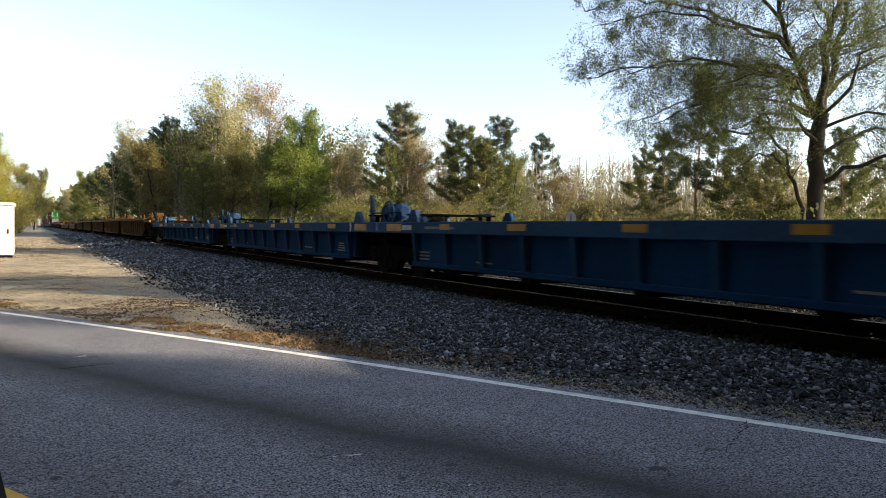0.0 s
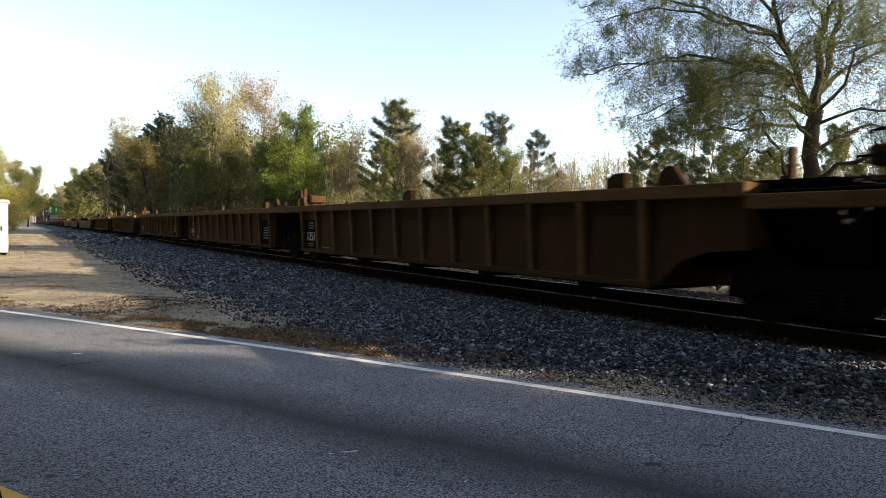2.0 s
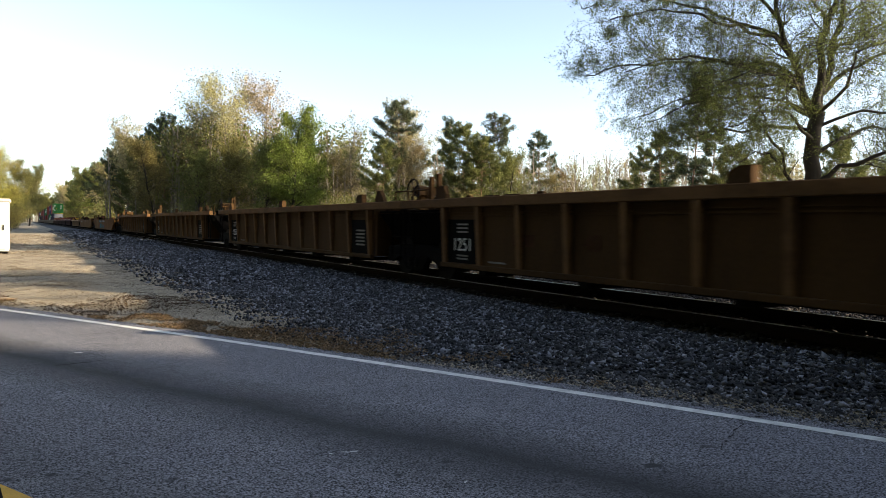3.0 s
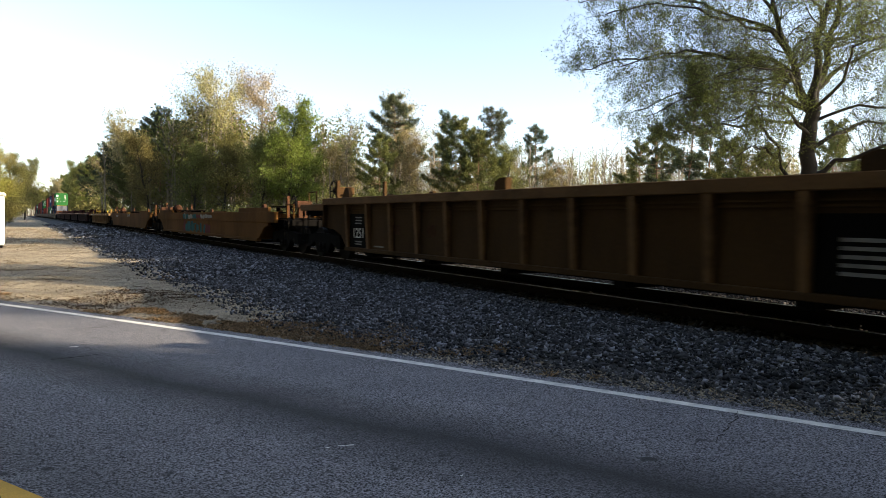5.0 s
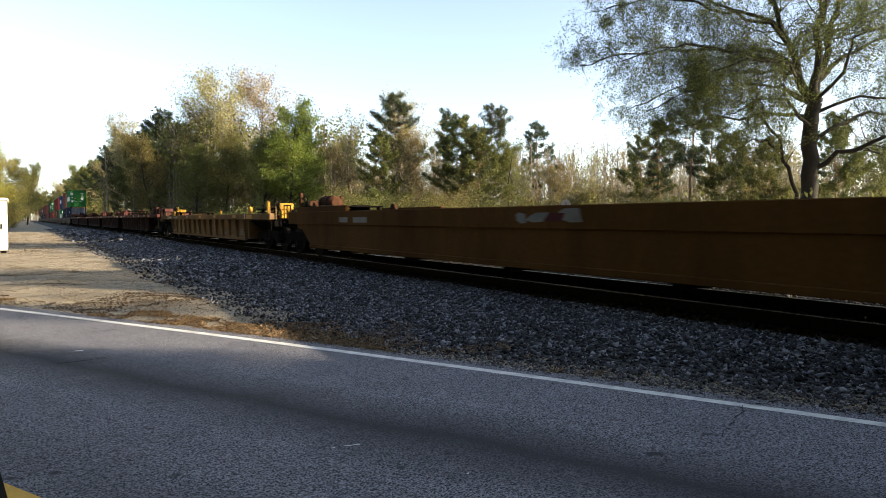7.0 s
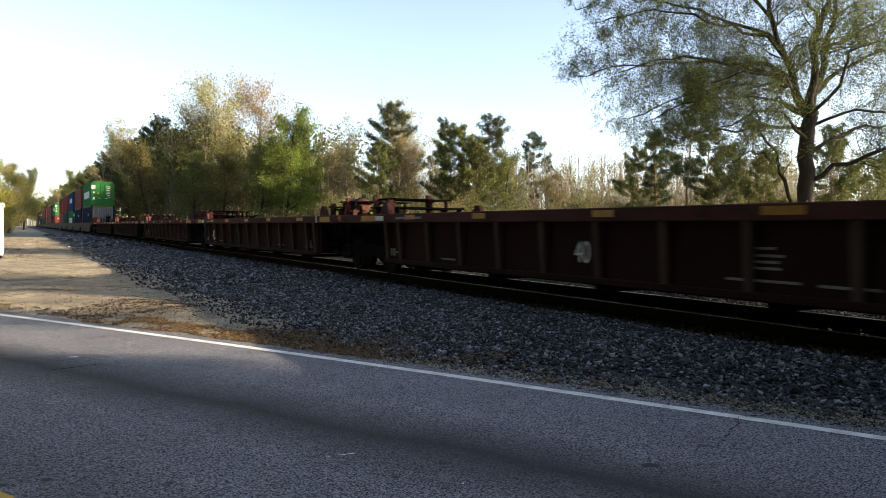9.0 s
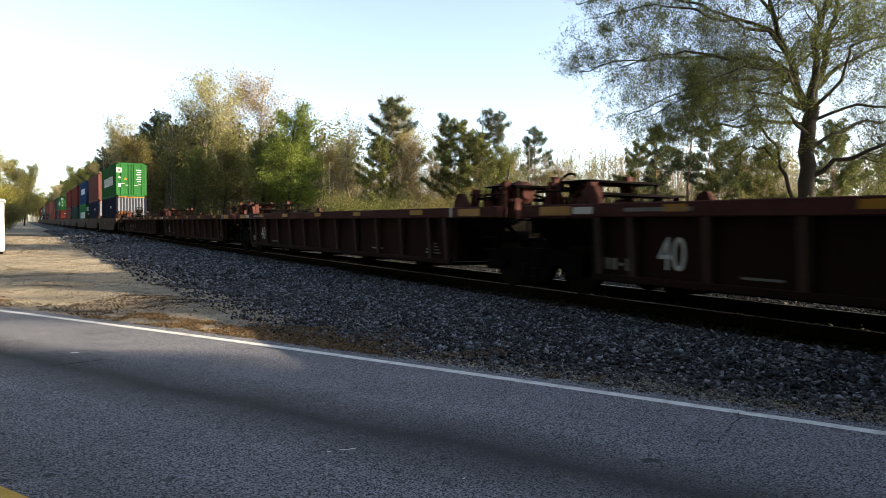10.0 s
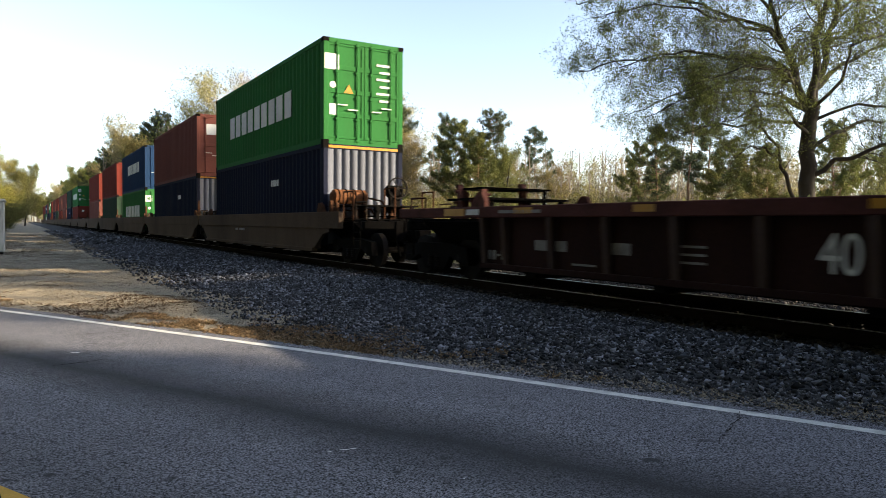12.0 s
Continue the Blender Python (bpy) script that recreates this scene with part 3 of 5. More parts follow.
def broadleaf(seed, height, leaf, leaves, size, material_bark=M_BARK, lean=0.0, width=0.5, sigma=0.25):
    rng = np.random.default_rng(seed)
    out, tips = [], []
    p, d = np.zeros(3), np.array([lean, 0, 1.0])
    r = height * 0.014
    n = 9
    step = height * 0.92 / n
    for i in range(n):
        d = d + rng.normal(0, 0.07, 3); d[2] = max(d[2], 0.8); d /= np.linalg.norm(d)
        q = p + d * step
        out.append((p, q, r * (1 - i / n * 0.85), r * (1 - (i + 1) / n * 0.85)))
        if i >= 2:
            for _ in range(4):
                az = rng.uniform(0, 2 * math.pi)
                up = rng.uniform(0.25, 0.9) + 0.5 * i / n
                nd = np.array([math.cos(az), math.sin(az), up]); nd /= np.linalg.norm(nd)
                ln = height * width * rng.uniform(0.55, 1.0) * (1.05 - 0.75 * abs(i / n - 0.42) * 1.4)
                grow(rng, p + (q - p) * rng.random(), nd, ln, r * 0.35 * (1 - i / n * 0.7), 1, (1, 6, 4), (0, 2.4), out, tips, 0.1, 0.2)
        p = q
    me = limb_mesh("trunk", out, material_bark)
    return me, leaf_mesh("crown", rng, scatter(rng, tips, leaves, sigma), size, M_LEAF[leaf])


def pine(seed, height, leaf="pine", leaves=19000, bare=0.38, spread=0.26, size=0.055, whorl=0.04):
    """A pine: whorls of up-curved limbs that carry needle tufts on their outer halves, with gaps between."""
    rng = np.random.default_rng(seed)
    out, tips = [], []
    n = 12
    r = height * 0.011
    pts = [np.zeros(3)]
    for i in range(n):
        pts.append(pts[-1] + np.array([rng.normal(0, 0.05), rng.normal(0, 0.05), 1]) * height / n)
        out.append((pts[-2], pts[-1], r * (1 - i / n * 0.9), r * (1 - (i + 1) / n * 0.9)))
    for z in np.arange(bare, 1.0, whorl):
        az0 = rng.uniform(0, 2 * math.pi)
        count = rng.integers(3, 6)
        for j in range(count):
            if rng.random() < 0.12:
                continue
            az = az0 + 2 * math.pi * j / count + rng.normal(0, 0.35)
            k = (z - bare) / (1 - bare)
            ln = height * spread * (0.16 + 0.9 * (1 - k) ** 0.7) * min(1, 0.55 + 2.2 * k) * rng.uniform(0.35, 1.3)
            zz = min(0.999, z + rng.normal(0, 0.012))
            b = pts[int(zz * n)] + (pts[min(n, int(zz * n) + 1)] - pts[int(zz * n)]) * (zz * n % 1)
            d = np.array([math.cos(az), math.sin(az), 0.02 + 0.4 * k])
            mid = b + d * ln * 0.55 - np.array([0, 0, 0.05 * ln])
            e = b + d * ln + np.array([0, 0, 0.14 * ln])
            out.append((b, mid, r * 0.24, r * 0.17)); out.append((mid, e, r * 0.17, r * 0.05))
            side = np.array([-math.sin(az), math.cos(az), 0.0])
            for q in np.linspace(0.0, 1.0, max(3, int(ln * 3.2))):
                c = mid + (e - mid) * q
                w = 0.34 * ln * (1.05 - q)
                for sgn in (-1, 1):
                    f = c + side * sgn * w * rng.uniform(0.3, 1.1) + np.array([0, 0, rng.uniform(0.0, 0.22)])
                    out.append((c, f, r * 0.07, r * 0.03))
                    tips += [f, (c + f) / 2]
    tips += [pts[-1] + np.array([0, 0, h]) for h in (-0.5, -0.3, -0.15, 0.0)]
    me = limb_mesh("trunk", out, M_BARK_PINE, 4)
    return me, leaf_mesh("crown", rng, scatter(rng, tips, leaves, 0.13), size, M_LEAF[leaf], aspect=3.8)


def tree(name, meshes, label, category, group, at, scale=1.0):
    ob = thing(name, label, category, group, at=at)
    ob.scale = (scale, scale, scale)
    part("trunk", meshes[0], None, ob)
    part("crown", meshes[1], None, ob)
    return ob


def bearing(px, dist):
    """Plan place in the direction of an angle from the track (degrees), at a range."""
    a = radians(px)
    return dist * math.sin(a), dist * math.cos(a)


KINDS = {
    "spring": (broadleaf(3, 12, "spring", 17000, 0.10, width=0.42), "broadleaf tree in fresh green spring leaf"),
    "olive": (broadleaf(5, 12, "olive", 14000, 0.10, width=0.42), "broadleaf tree with olive young leaves"),
    "pale_full": (broadleaf(9, 12, "pale", 17000, 0.075, M_BARK_PALE, width=0.5), "tall full-crowned tree with pale budding branches"),
    "pale": (broadleaf(8, 12, "pale", 12000, 0.085, M_BARK_PALE, width=0.4), "tall tree with pale budding branches"),
    "tawny": (broadleaf(12, 12, "tawny", 9000, 0.085, M_BARK_PALE, width=0.34), "tawny budding tree with thin branches"),
    "yellow": (broadleaf(18, 12, "yellow", 17000, 0.09, width=0.42), "broadleaf tree in yellow-green young leaf"),
    "bare": (broadleaf(15, 12, "pale", 3000, 0.09, M_BARK_PALE, width=0.30), "nearly bare pale-barked tree"),
    "pine": (pine(21, 12), "dark green pine with a bare lower trunk"),
    "pine_tall": (pine(27, 12, leaves=12000, bare=0.42, spread=0.19, whorl=0.05), "slender dark pine with a pointed crown"),
    "pine_low": (pine(24, 12, "pine_light", 30000, bare=0.1, spread=0.33, size=0.07), "young green pine with low branches"),
}


def plant(kind, angle, dist, height, turn=0.0):
    meshes, label = KINDS[kind]
    x, y = bearing(angle, dist)
    cat = "pine tree" if kind.startswith("pine") else "tree"
    return tree("pine_tree" if cat == "pine tree" else "tree", meshes, label, cat, "woods beyond the track", pose(x, y, 0, 0, 0, turn), height / 12)


def big_tree(at):
    """A tall old tree: a thick trunk that forks into arching leaders, long crooked side limbs, drooping twigs, small new leaves."""
    rng = np.random.default_rng(42)
    out, tips = [], []
    segs, limbs = (9, 6, 5, 3), (2.4, 2.0, 1.5)

    def limb(points, r0, r1, twigs=5.6, first=0.2, reach=2.7):
        """A crooked limb along points (across, away, up), with branches from a share of its length on."""
        pts = [np.array(q, float) for q in points]
        fine = []
        for i in range(len(pts) - 1):
            a, b = pts[max(0, i - 1)], pts[min(len(pts) - 1, i + 2)]
            n = max(2, int(np.linalg.norm(pts[i + 1] - pts[i]) / 0.55))
            for k in range(n):
                u = k / n
                m0, m1 = (pts[i + 1] - a) / 2, (b - pts[i]) / 2
                h = (2 * u ** 3 - 3 * u ** 2 + 1) * pts[i] + (u ** 3 - 2 * u ** 2 + u) * m0 + (3 * u ** 2 - 2 * u ** 3) * pts[i + 1] + (u ** 3 - u ** 2) * m1
                fine.append(h + (rng.normal(0, 0.07, 3) if fine else 0))
        fine.append(pts[-1])
        n = len(fine) - 1
        for k in range(n):
            p, q = fine[k], fine[k + 1]
            ra, rb = r0 + (r1 - r0) * (k / n) ** 0.7, r0 + (r1 - r0) * ((k + 1) / n) ** 0.7
            d = (q - p) / np.linalg.norm(q - p)
            out.append((p - d * ra * 0.25, q, ra, rb))
            if k < n * first or not twigs:
                continue
            w = np.linalg.norm(q - p) * twigs
            for _ in range(int(w) + (rng.random() < w - int(w))):
                v = np.cross(d, rng.normal(0, 1, 3)); v /= np.linalg.norm(v)
                v[2] *= 0.75
                c = d * rng.uniform(0.1, 0.8) + v
                grow(rng, p + (q - p) * rng.random(), c / np.linalg.norm(c), reach * rng.uniform(0.5, 1.2) * (1.1 - 0.45 * k / n), max(0.012, rb * 0.3), 1, segs, limbs, out, tips, 0.5, 0.2, 2)

    # trunk, flared at the foot
    limb(((0.05, 0, -0.05), (0.02, 0, 1.6), (-0.03, 0.05, 4.2), (-0.02, 0.05, 7.2)), 0.42, 0.31, 0)
    for a in (0.3, 1.9, 3.4, 5.0):
        out.append((np.array([0.62 * math.cos(a), 0.62 * math.sin(a), -0.05]), np.array([0.2 * math.cos(a), 0.2 * math.sin(a), 1.3]), 0.16, 0.2))
    # leaders
    limb(((-0.05, 0.05, 6.9), (-0.6, 0.2, 7.9), (-0.7, 0.3, 9.0), (-1.35, 0.6, 10.4), (-1.7, 0.9, 12.5), (-2.6, 1.0, 15)), 0.24, 0.05, 3.6, 0.2, 3.0)
    limb(((0.0, 0, 6.9), (0.05, -0.3, 9.0), (0.1, -0.4, 10.6), (0.55, -0.7, 12.2), (0.6, -0.6, 15.5)), 0.22, 0.05, 3.6, 0.25, 3.0)
    limb(((0.1, 0.1, 6.6), (0.6, 0.4, 8.4), (0.95, 0.7, 9.9), (1.5, 0.9, 11.8), (2.0, 1.2, 15)), 0.22, 0.05, 3.6, 0.25, 3.0)
    # long limbs, away from the open side
    limb(((-0.5, 0.1, 7.7), (-1.4, -0.4, 8.25), (-2.9, -0.7, 8.75), (-5.0, -1.0, 8.95), (-6.8, -1.2, 9.0), (-9.2, -1.6, 8.2)), 0.14, 0.02)
    limb(((-0.65, 0.3, 8.4), (-1.7, 0.8, 9.1), (-3.6, 1.2, 9.4), (-5.6, 1.6, 9.4), (-8.0, 1.8, 9.3), (-10.2, 2.0, 8.8)), 0.11, 0.02)
    limb(((-0.8, 0.3, 9.3), (-2.2, -0.2, 10.1), (-4.4, -0.8, 10.6), (-7.0, -1.2, 11.0), (-9.8, -1.4, 10.5)), 0.11, 0.02)
    limb(((-1.3, 0.6, 10.3), (-3.2, 1.1, 11.3), (-5.8, 1.5, 12.2), (-8.6, 1.5, 12.4), (-10.4, 1.4, 11.8)), 0.1, 0.02)
    limb(((-1.5, 0.7, 11.3), (-3.4, 0.0, 12.6), (-6.0, -0.4, 13.6), (-8.8, -0.6, 13.8)), 0.09, 0.02)
    # lower limbs that sag towards the ground
    limb(((-0.1, -0.1, 5.6), (-0.9, -0.5, 6.0), (-1.7, -0.9, 6.7), (-3.0, -1.3, 6.6), (-4.8, -1.8, 5.9)), 0.1, 0.02, 4.6, 0.2, 2.4)
    limb(((-0.1, 0.1, 6.1), (-1.2, 0.8, 6.4), (-2.8, 1.4, 6.2), (-4.2, 1.7, 6.3), (-6.2, 2.0, 5.4)), 0.09, 0.02, 4.6, 0.2, 2.4)
    limb(((-0.7, -0.2, 0.0), (-1.0, -0.4, 2.6), (-1.5, -0.6, 4.2), (-2.2, -0.9, 5.4), (-2.9, -1.1, 6.4), (-3.4, -1.2, 7.4)), 0.15, 0.03, 4.4, 0.45, 2.4)
    limb(((-1.6, -0.6, 4.4), (-2.4, -0.8, 4.9), (-3.2, -1.1, 4.8), (-4.3, -1.4, 4.3)), 0.07, 0.015, 4.6, 0.2, 2.0)
    limb(((-0.6, 0.2, 7.9), (-2.0, -1.6, 8.1), (-4.2, -2.4, 8.0), (-6.6, -2.8, 7.2)), 0.09, 0.02)
    limb(((-0.6, 0.2, 8.2), (-2.2, 2.0, 8.5), (-4.6, 3.2, 8.1), (-7.4, 3.8, 7.0)), 0.09, 0.02)
    limb(((-0.1, 0, 6.7), (-1.6, -0.2, 7.4), (-3.6, 0.2, 7.6), (-5.6, 0.2, 7.2), (-7.4, 0.3, 6.4)), 0.08, 0.02)
    # limbs on the other side
    limb(((0.4, 0.2, 7.8), (1.1, 0.5, 8.5), (2.2, 0.8, 9.2), (3.8, 1.0, 9.9), (6.5, 1.2, 10.3)), 0.14, 0.02)
    limb(((0.2, 0, 6.3), (1.2, -0.5, 6.75), (2.4, -0.9, 6.75), (4.2, -1.2, 6.4), (6.6, -1.4, 6.0)), 0.085, 0.02)
    limb(((0.2, 0, 5.1), (1.3, 0.4, 5.6), (2.6, 0.8, 6.1), (3.9, 1.0, 6.5), (6.8, 1.2, 6.9)), 0.12, 0.02)
    limb(((0.2, -0.1, 3.8), (1.0, -0.5, 4.4), (2.3, -1.0, 4.9), (3.8, -1.4, 5.6), (6.5, -1.8, 6.2)), 0.13, 0.02)
    limb(((0.9, 0.7, 9.8), (2.4, 0.3, 10.8), (4.4, 0.0, 11.6), (7.0, -0.2, 12)), 0.09, 0.02)
    limb(((1.4, 0.9, 11.4), (3.0, 1.5, 12.6), (5.4, 2.0, 13.6)), 0.08, 0.02)
    # towards and away from the track
    limb(((0, -0.1, 6.8), (0.3, -1.8, 7.8), (-0.4, -4.0, 8.6), (-0.6, -6.2, 8.4)), 0.1, 0.02)
    limb(((0, 0.1, 6.6), (-0.4, 2.0, 7.8), (0.5, 4.5, 8.8), (0.6, 6.8, 8.8)), 0.1, 0.02)
    limb(((0.1, -0.5, 10.4), (-1.6, -2.4, 11.6), (-2.8, -4.6, 12.2)), 0.08, 0.02)
    thick = [s for s in out if s[2] > 0.02]
    thin = [s for s in out if s[2] <= 0.02]
    ob = thing("tree", "large spreading tree with drooping twigs and sparse new leaves", "tree", at=at)
    part("trunk", limb_mesh("trunk", thick, M_BARK, 8), None, ob)
    part("fine_branching", limb_mesh("fine_branching", thin, M_BARK, 3), None, ob)
    part("crown", leaf_mesh("crown", rng, scatter(rng, tips, 210000, 0.12), 0.04, M_LEAF["bud"]), None, ob)
    return ob


def shrub(seed, leaf, leaves, size=0.06):
    rng = np.random.default_rng(seed)
    out, tips = [], []
    for _ in range(9):
        a = rng.uniform(0, 2 * math.pi)
        d = np.array([math.cos(a) * 0.6, math.sin(a) * 0.6, 1.0]); d /= np.linalg.norm(d)
        grow(rng, np.array([math.cos(a) * 0.2, math.sin(a) * 0.2, 0]), d, rng.uniform(2.2, 3.4), 0.03, 0, (5, 4), (1.6,), out, tips, 0.1, 0.16, 0)
    return limb_mesh("trunk", out, M_BARK, 4), leaf_mesh("crown", rng, scatter(rng, tips, leaves, 0.22), size, M_LEAF[leaf])


def woods(name, seed, label, leaf, bearings, dists, heights, stems, leaves, size):
    """A far wood, too many trees to count: stems with upright crowns, as one object."""
    rng = np.random.default_rng(seed)
    out, tips = [], []
    for _ in range(stems):
        a, r = radians(rng.uniform(*bearings)), rng.uniform(*dists)
        h = rng.uniform(*heights)
        b = np.array([r * math.sin(a), r * math.cos(a), 0])
        t = b + np.array([rng.normal(0, 0.4), rng.normal(0, 0.4), h])
        out.append((b, t, 0.012 * h, 0.003 * h))
        for _ in range(7):
            s = b + (t - b) * rng.uniform(0.25, 0.9)
            e = s + np.array([rng.normal(0, 0.09) * h, rng.normal(0, 0.09) * h, rng.uniform(0.08, 0.28) * h])
            out.append((s, e, 0.005 * h, 0.001 * h))
            for k in (0.4, 0.7, 1.0):
                tips.append(s + (e - s) * k)
    ob = thing(name, label, "woods", kind="stuff")
    part("stems", limb_mesh("stems", out, M_BARK_PALE, 4), None, ob)
    part("crowns", leaf_mesh("crowns", rng, scatter(rng, tips, leaves, 0.45), size, M_LEAF[leaf]), None, ob)
    return ob


# ---- train ----
W = 1.45          # half width of a well car over its side chords
FLOOR = 0.64      # underside of a well


def truck(parent, y, name="truck"):
    """A four-wheel truck under a car end, at y along the car."""
    mb = MB()
    mb.box(-1.1, 1.1, y - 0.25, y + 0.25, 0.72, 0.98, 0.03)
    ob = part(name, mb, M_BLACK, parent, "grimy cast truck, painted near black for the shade under the car")
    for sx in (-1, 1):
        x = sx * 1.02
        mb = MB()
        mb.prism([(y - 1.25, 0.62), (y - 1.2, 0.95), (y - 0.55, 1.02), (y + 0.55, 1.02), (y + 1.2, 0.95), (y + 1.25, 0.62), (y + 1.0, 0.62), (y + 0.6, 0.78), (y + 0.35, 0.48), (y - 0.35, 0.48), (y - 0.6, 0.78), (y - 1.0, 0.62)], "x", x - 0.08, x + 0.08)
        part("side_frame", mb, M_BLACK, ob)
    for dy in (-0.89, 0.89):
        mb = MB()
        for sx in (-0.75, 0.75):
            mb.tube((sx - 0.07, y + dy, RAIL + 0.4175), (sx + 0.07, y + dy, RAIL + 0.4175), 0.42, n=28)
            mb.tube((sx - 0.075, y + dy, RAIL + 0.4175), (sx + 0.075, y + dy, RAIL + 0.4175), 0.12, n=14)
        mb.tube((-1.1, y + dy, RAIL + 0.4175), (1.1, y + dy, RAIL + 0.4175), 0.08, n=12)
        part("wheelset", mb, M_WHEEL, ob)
    for sx in (-1.0, 1.0):
        for k in (-0.14, 0.14):
            mb = MB()
            for j in range(5):
                mb.ring((sx + 0.09 * sx, y + k, 0.56 + j * 0.045), (0, 0, 1), 0.05, 0.024, 10, 4)
            part("spring", mb, M_WHEEL, ob)
    return ob


def ribbed_side(car, sx, y0, y1, top, chord, paint_m, ribs, ends, slots=False):
    """One side of a well: chord, web, ribs and bottom rail."""
    mb = MB()
    e0, e1 = ends[1] - 0.06, ends[0] - 0.06
    if paint_m is M_TAN:                                                    # the side steps down over the trucks
        for e, y, s in ((e0, y0, -1), (e1, y1, 1)):
            q = 1.4
            if e < 1.8:
                continue
            mb.box(*sorted((sx * (W - 0.15), sx * (W - 0.02))), *sorted((y + s * q, y + s * e)), top - chord - 0.14, top - 0.14, 0.012)
            web = MB()
            web.prism([(y, top - chord), (y + s * q, top - chord), (y + s * q, 1.18), (y + s * 0.85, 1.14), (y + s * 0.4, 1.0), (y + s * 0.12, FLOOR + 0.1), (y, FLOOR + 0.06)], "x", *sorted((sx * (W - 0.16), sx * (W - 0.13))))
            part("end_web", web, paint_m, car)
            web = MB()
            web.box(*sorted((sx * (W - 0.5), sx * (W - 0.02))), *sorted((y + s * (q - 0.05), y + s * q)), 1.2, top - 0.004, 0.006)
            part("end_plate", web, paint_m, car)
        e0, e1 = (1.4 if e0 > 1.8 else e0), (1.4 if e1 > 1.8 else e1)
    mb.box(*sorted((sx * (W - 0.16), sx * W)), y0 - e0, y1 + e1, top - chord, top, 0.012)
    # On tan cars the sky's light on chord and ribs is in the paint.
    side = part("top_chord", mb, {M_BLUE: M_BLUE_PALE, M_TAN: M_TAN_LIT, M_OXIDE: M_OXIDE_PALE}.get(paint_m, paint_m), car)
    mb = MB()
    mb.box(*sorted((sx * (W - 0.16), sx * (W - 0.13))), y0, y1, FLOOR + 0.06, top - chord)
    mb.box(*sorted((sx * (W - 0.17), sx * (W - 0.06))), y0, y1, FLOOR, FLOOR + 0.09, 0.01)
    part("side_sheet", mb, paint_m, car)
    if slots:
        for z in (top - chord - 0.09, top - chord - 0.15):
            mb = MB()
            mb.box(*sorted((sx * (W - 0.132), sx * (W - 0.09))), y0 + 0.2, y1 - 0.2, z - 0.012, z + 0.012)
            part("slot_rail", mb, paint_m, car)
        for y in (0.0, y0 + 0.6):
            mb = MB()
            mb.prism([(y - 0.17, top), (y + 0.17, top), (y + 0.17, top + 0.14), (y + 0.02, top + 0.2), (y - 0.17, top + 0.2)], "x", *sorted((sx * (W - 0.14), sx * (W - 0.02))))
            part("stake_pocket", mb, paint_m, car)
    if paint_m is M_OXIDE:                                                  # half a panel at each end
        places = [y0 + 0.12, y1 - 0.12] + [y1 - 0.735 - 1.183 * i for i in range(ribs)]
    else:
        places = [y0 + 0.12 + (y1 - y0 - 0.24) * i / (ribs - 1) for i in range(ribs)]
    for y in places:
        mb = MB()
        mb.prism([(sx * (W - 0.13), FLOOR + 0.08), (sx * (W - 0.075), FLOOR + 0.08), (sx * (W - 0.01), top - chord - 0.12), (sx * (W - 0.005), top - chord), (sx * (W - 0.13), top - chord)], "y", y - 0.055, y + 0.055)
        part("rib", mb, {M_BLUE: M_BLUE_RIB, M_TAN: M_TAN_LIT, M_OXIDE: M_OXIDE_RIB}.get(paint_m, paint_m), car)
    return side


def smooth_side(car, sx, y0, y1, top, paint_m, ends):
    """A plain plated side with a fold, cut away over the trucks."""
    mb = MB()
    fold = 1.24
    out = [(y0 - 1.2, top), (y1 + 1.2, top), (y1 + 1.2, fold - 0.06), (y1 + 0.75, fold - 0.14), (y1, FLOOR), (y0, FLOOR), (y0 - 0.75, fold - 0.14), (y0 - 1.2, fold - 0.06)]
    mb.prism(out, "x", *sorted((sx * (W - 0.12), sx * (W - 0.03))))
    mb.box(*sorted((sx * (W - 0.14), sx * (W + 0.0))), y0 - min(ends[1] - 0.06, 1.9), y1 + min(ends[0] - 0.06, 1.9), fold + 0.02, top - 0.003, 0.01)
    part("side_plate", mb, paint_m, car)
    mb = MB()
    mb.box(*sorted((sx * (W - 0.14), sx * (W + 0.02))), y0 - 0.1, y1 + 0.1, FLOOR - 0.02, FLOOR + 0.08, 0.01)
    part("bottom_rail", mb, paint_m, car)


def stencil(car, sx, y, z, w, h, m=None, name="stencil", out=0.0):
    mb = MB()
    x = sx * (W - 0.126 + out)
    mb.box(*sorted((x, x + sx * 0.004)), y - w / 2, y + w / 2, z - h / 2, z + h / 2)
    part(name, mb, m or M_FADED, car)


def tape(car, sx, y, z, w, h, m=None):
    mb = MB()
    mb.box(*sorted((sx * (W - 0.004), sx * (W + 0.004))), y - w / 2, y + w / 2, z - h / 2, z + h / 2)
    part("reflector", mb, m or M_REFLECT, car)


def text_on(car, words, y, z, size, m, x, narrow=0.75):
    """Lettering on the side that faces the road."""
    cu = bpy.data.curves.new("lettering", "FONT")
    cu.body, cu.size, cu.extrude, cu.align_x = words, size, 0.002, "CENTER"
    tmp = bpy.data.objects.new("lettering", cu)
    scene.collection.objects.link(tmp)
    me = bpy.data.meshes.new_from_object(tmp)
    bpy.data.objects.remove(tmp)
    me.materials.clear()
    me.materials.append(m)
    ob = part("lettering", me, m, car)
    ob.matrix_basis = Matrix.Translation((x, y, z)) @ Matrix(((0, 0, -1, 0), (-narrow, 0, 0, 0), (0, 1, 0, 0), (0, 0, 0, 1)))
    return ob


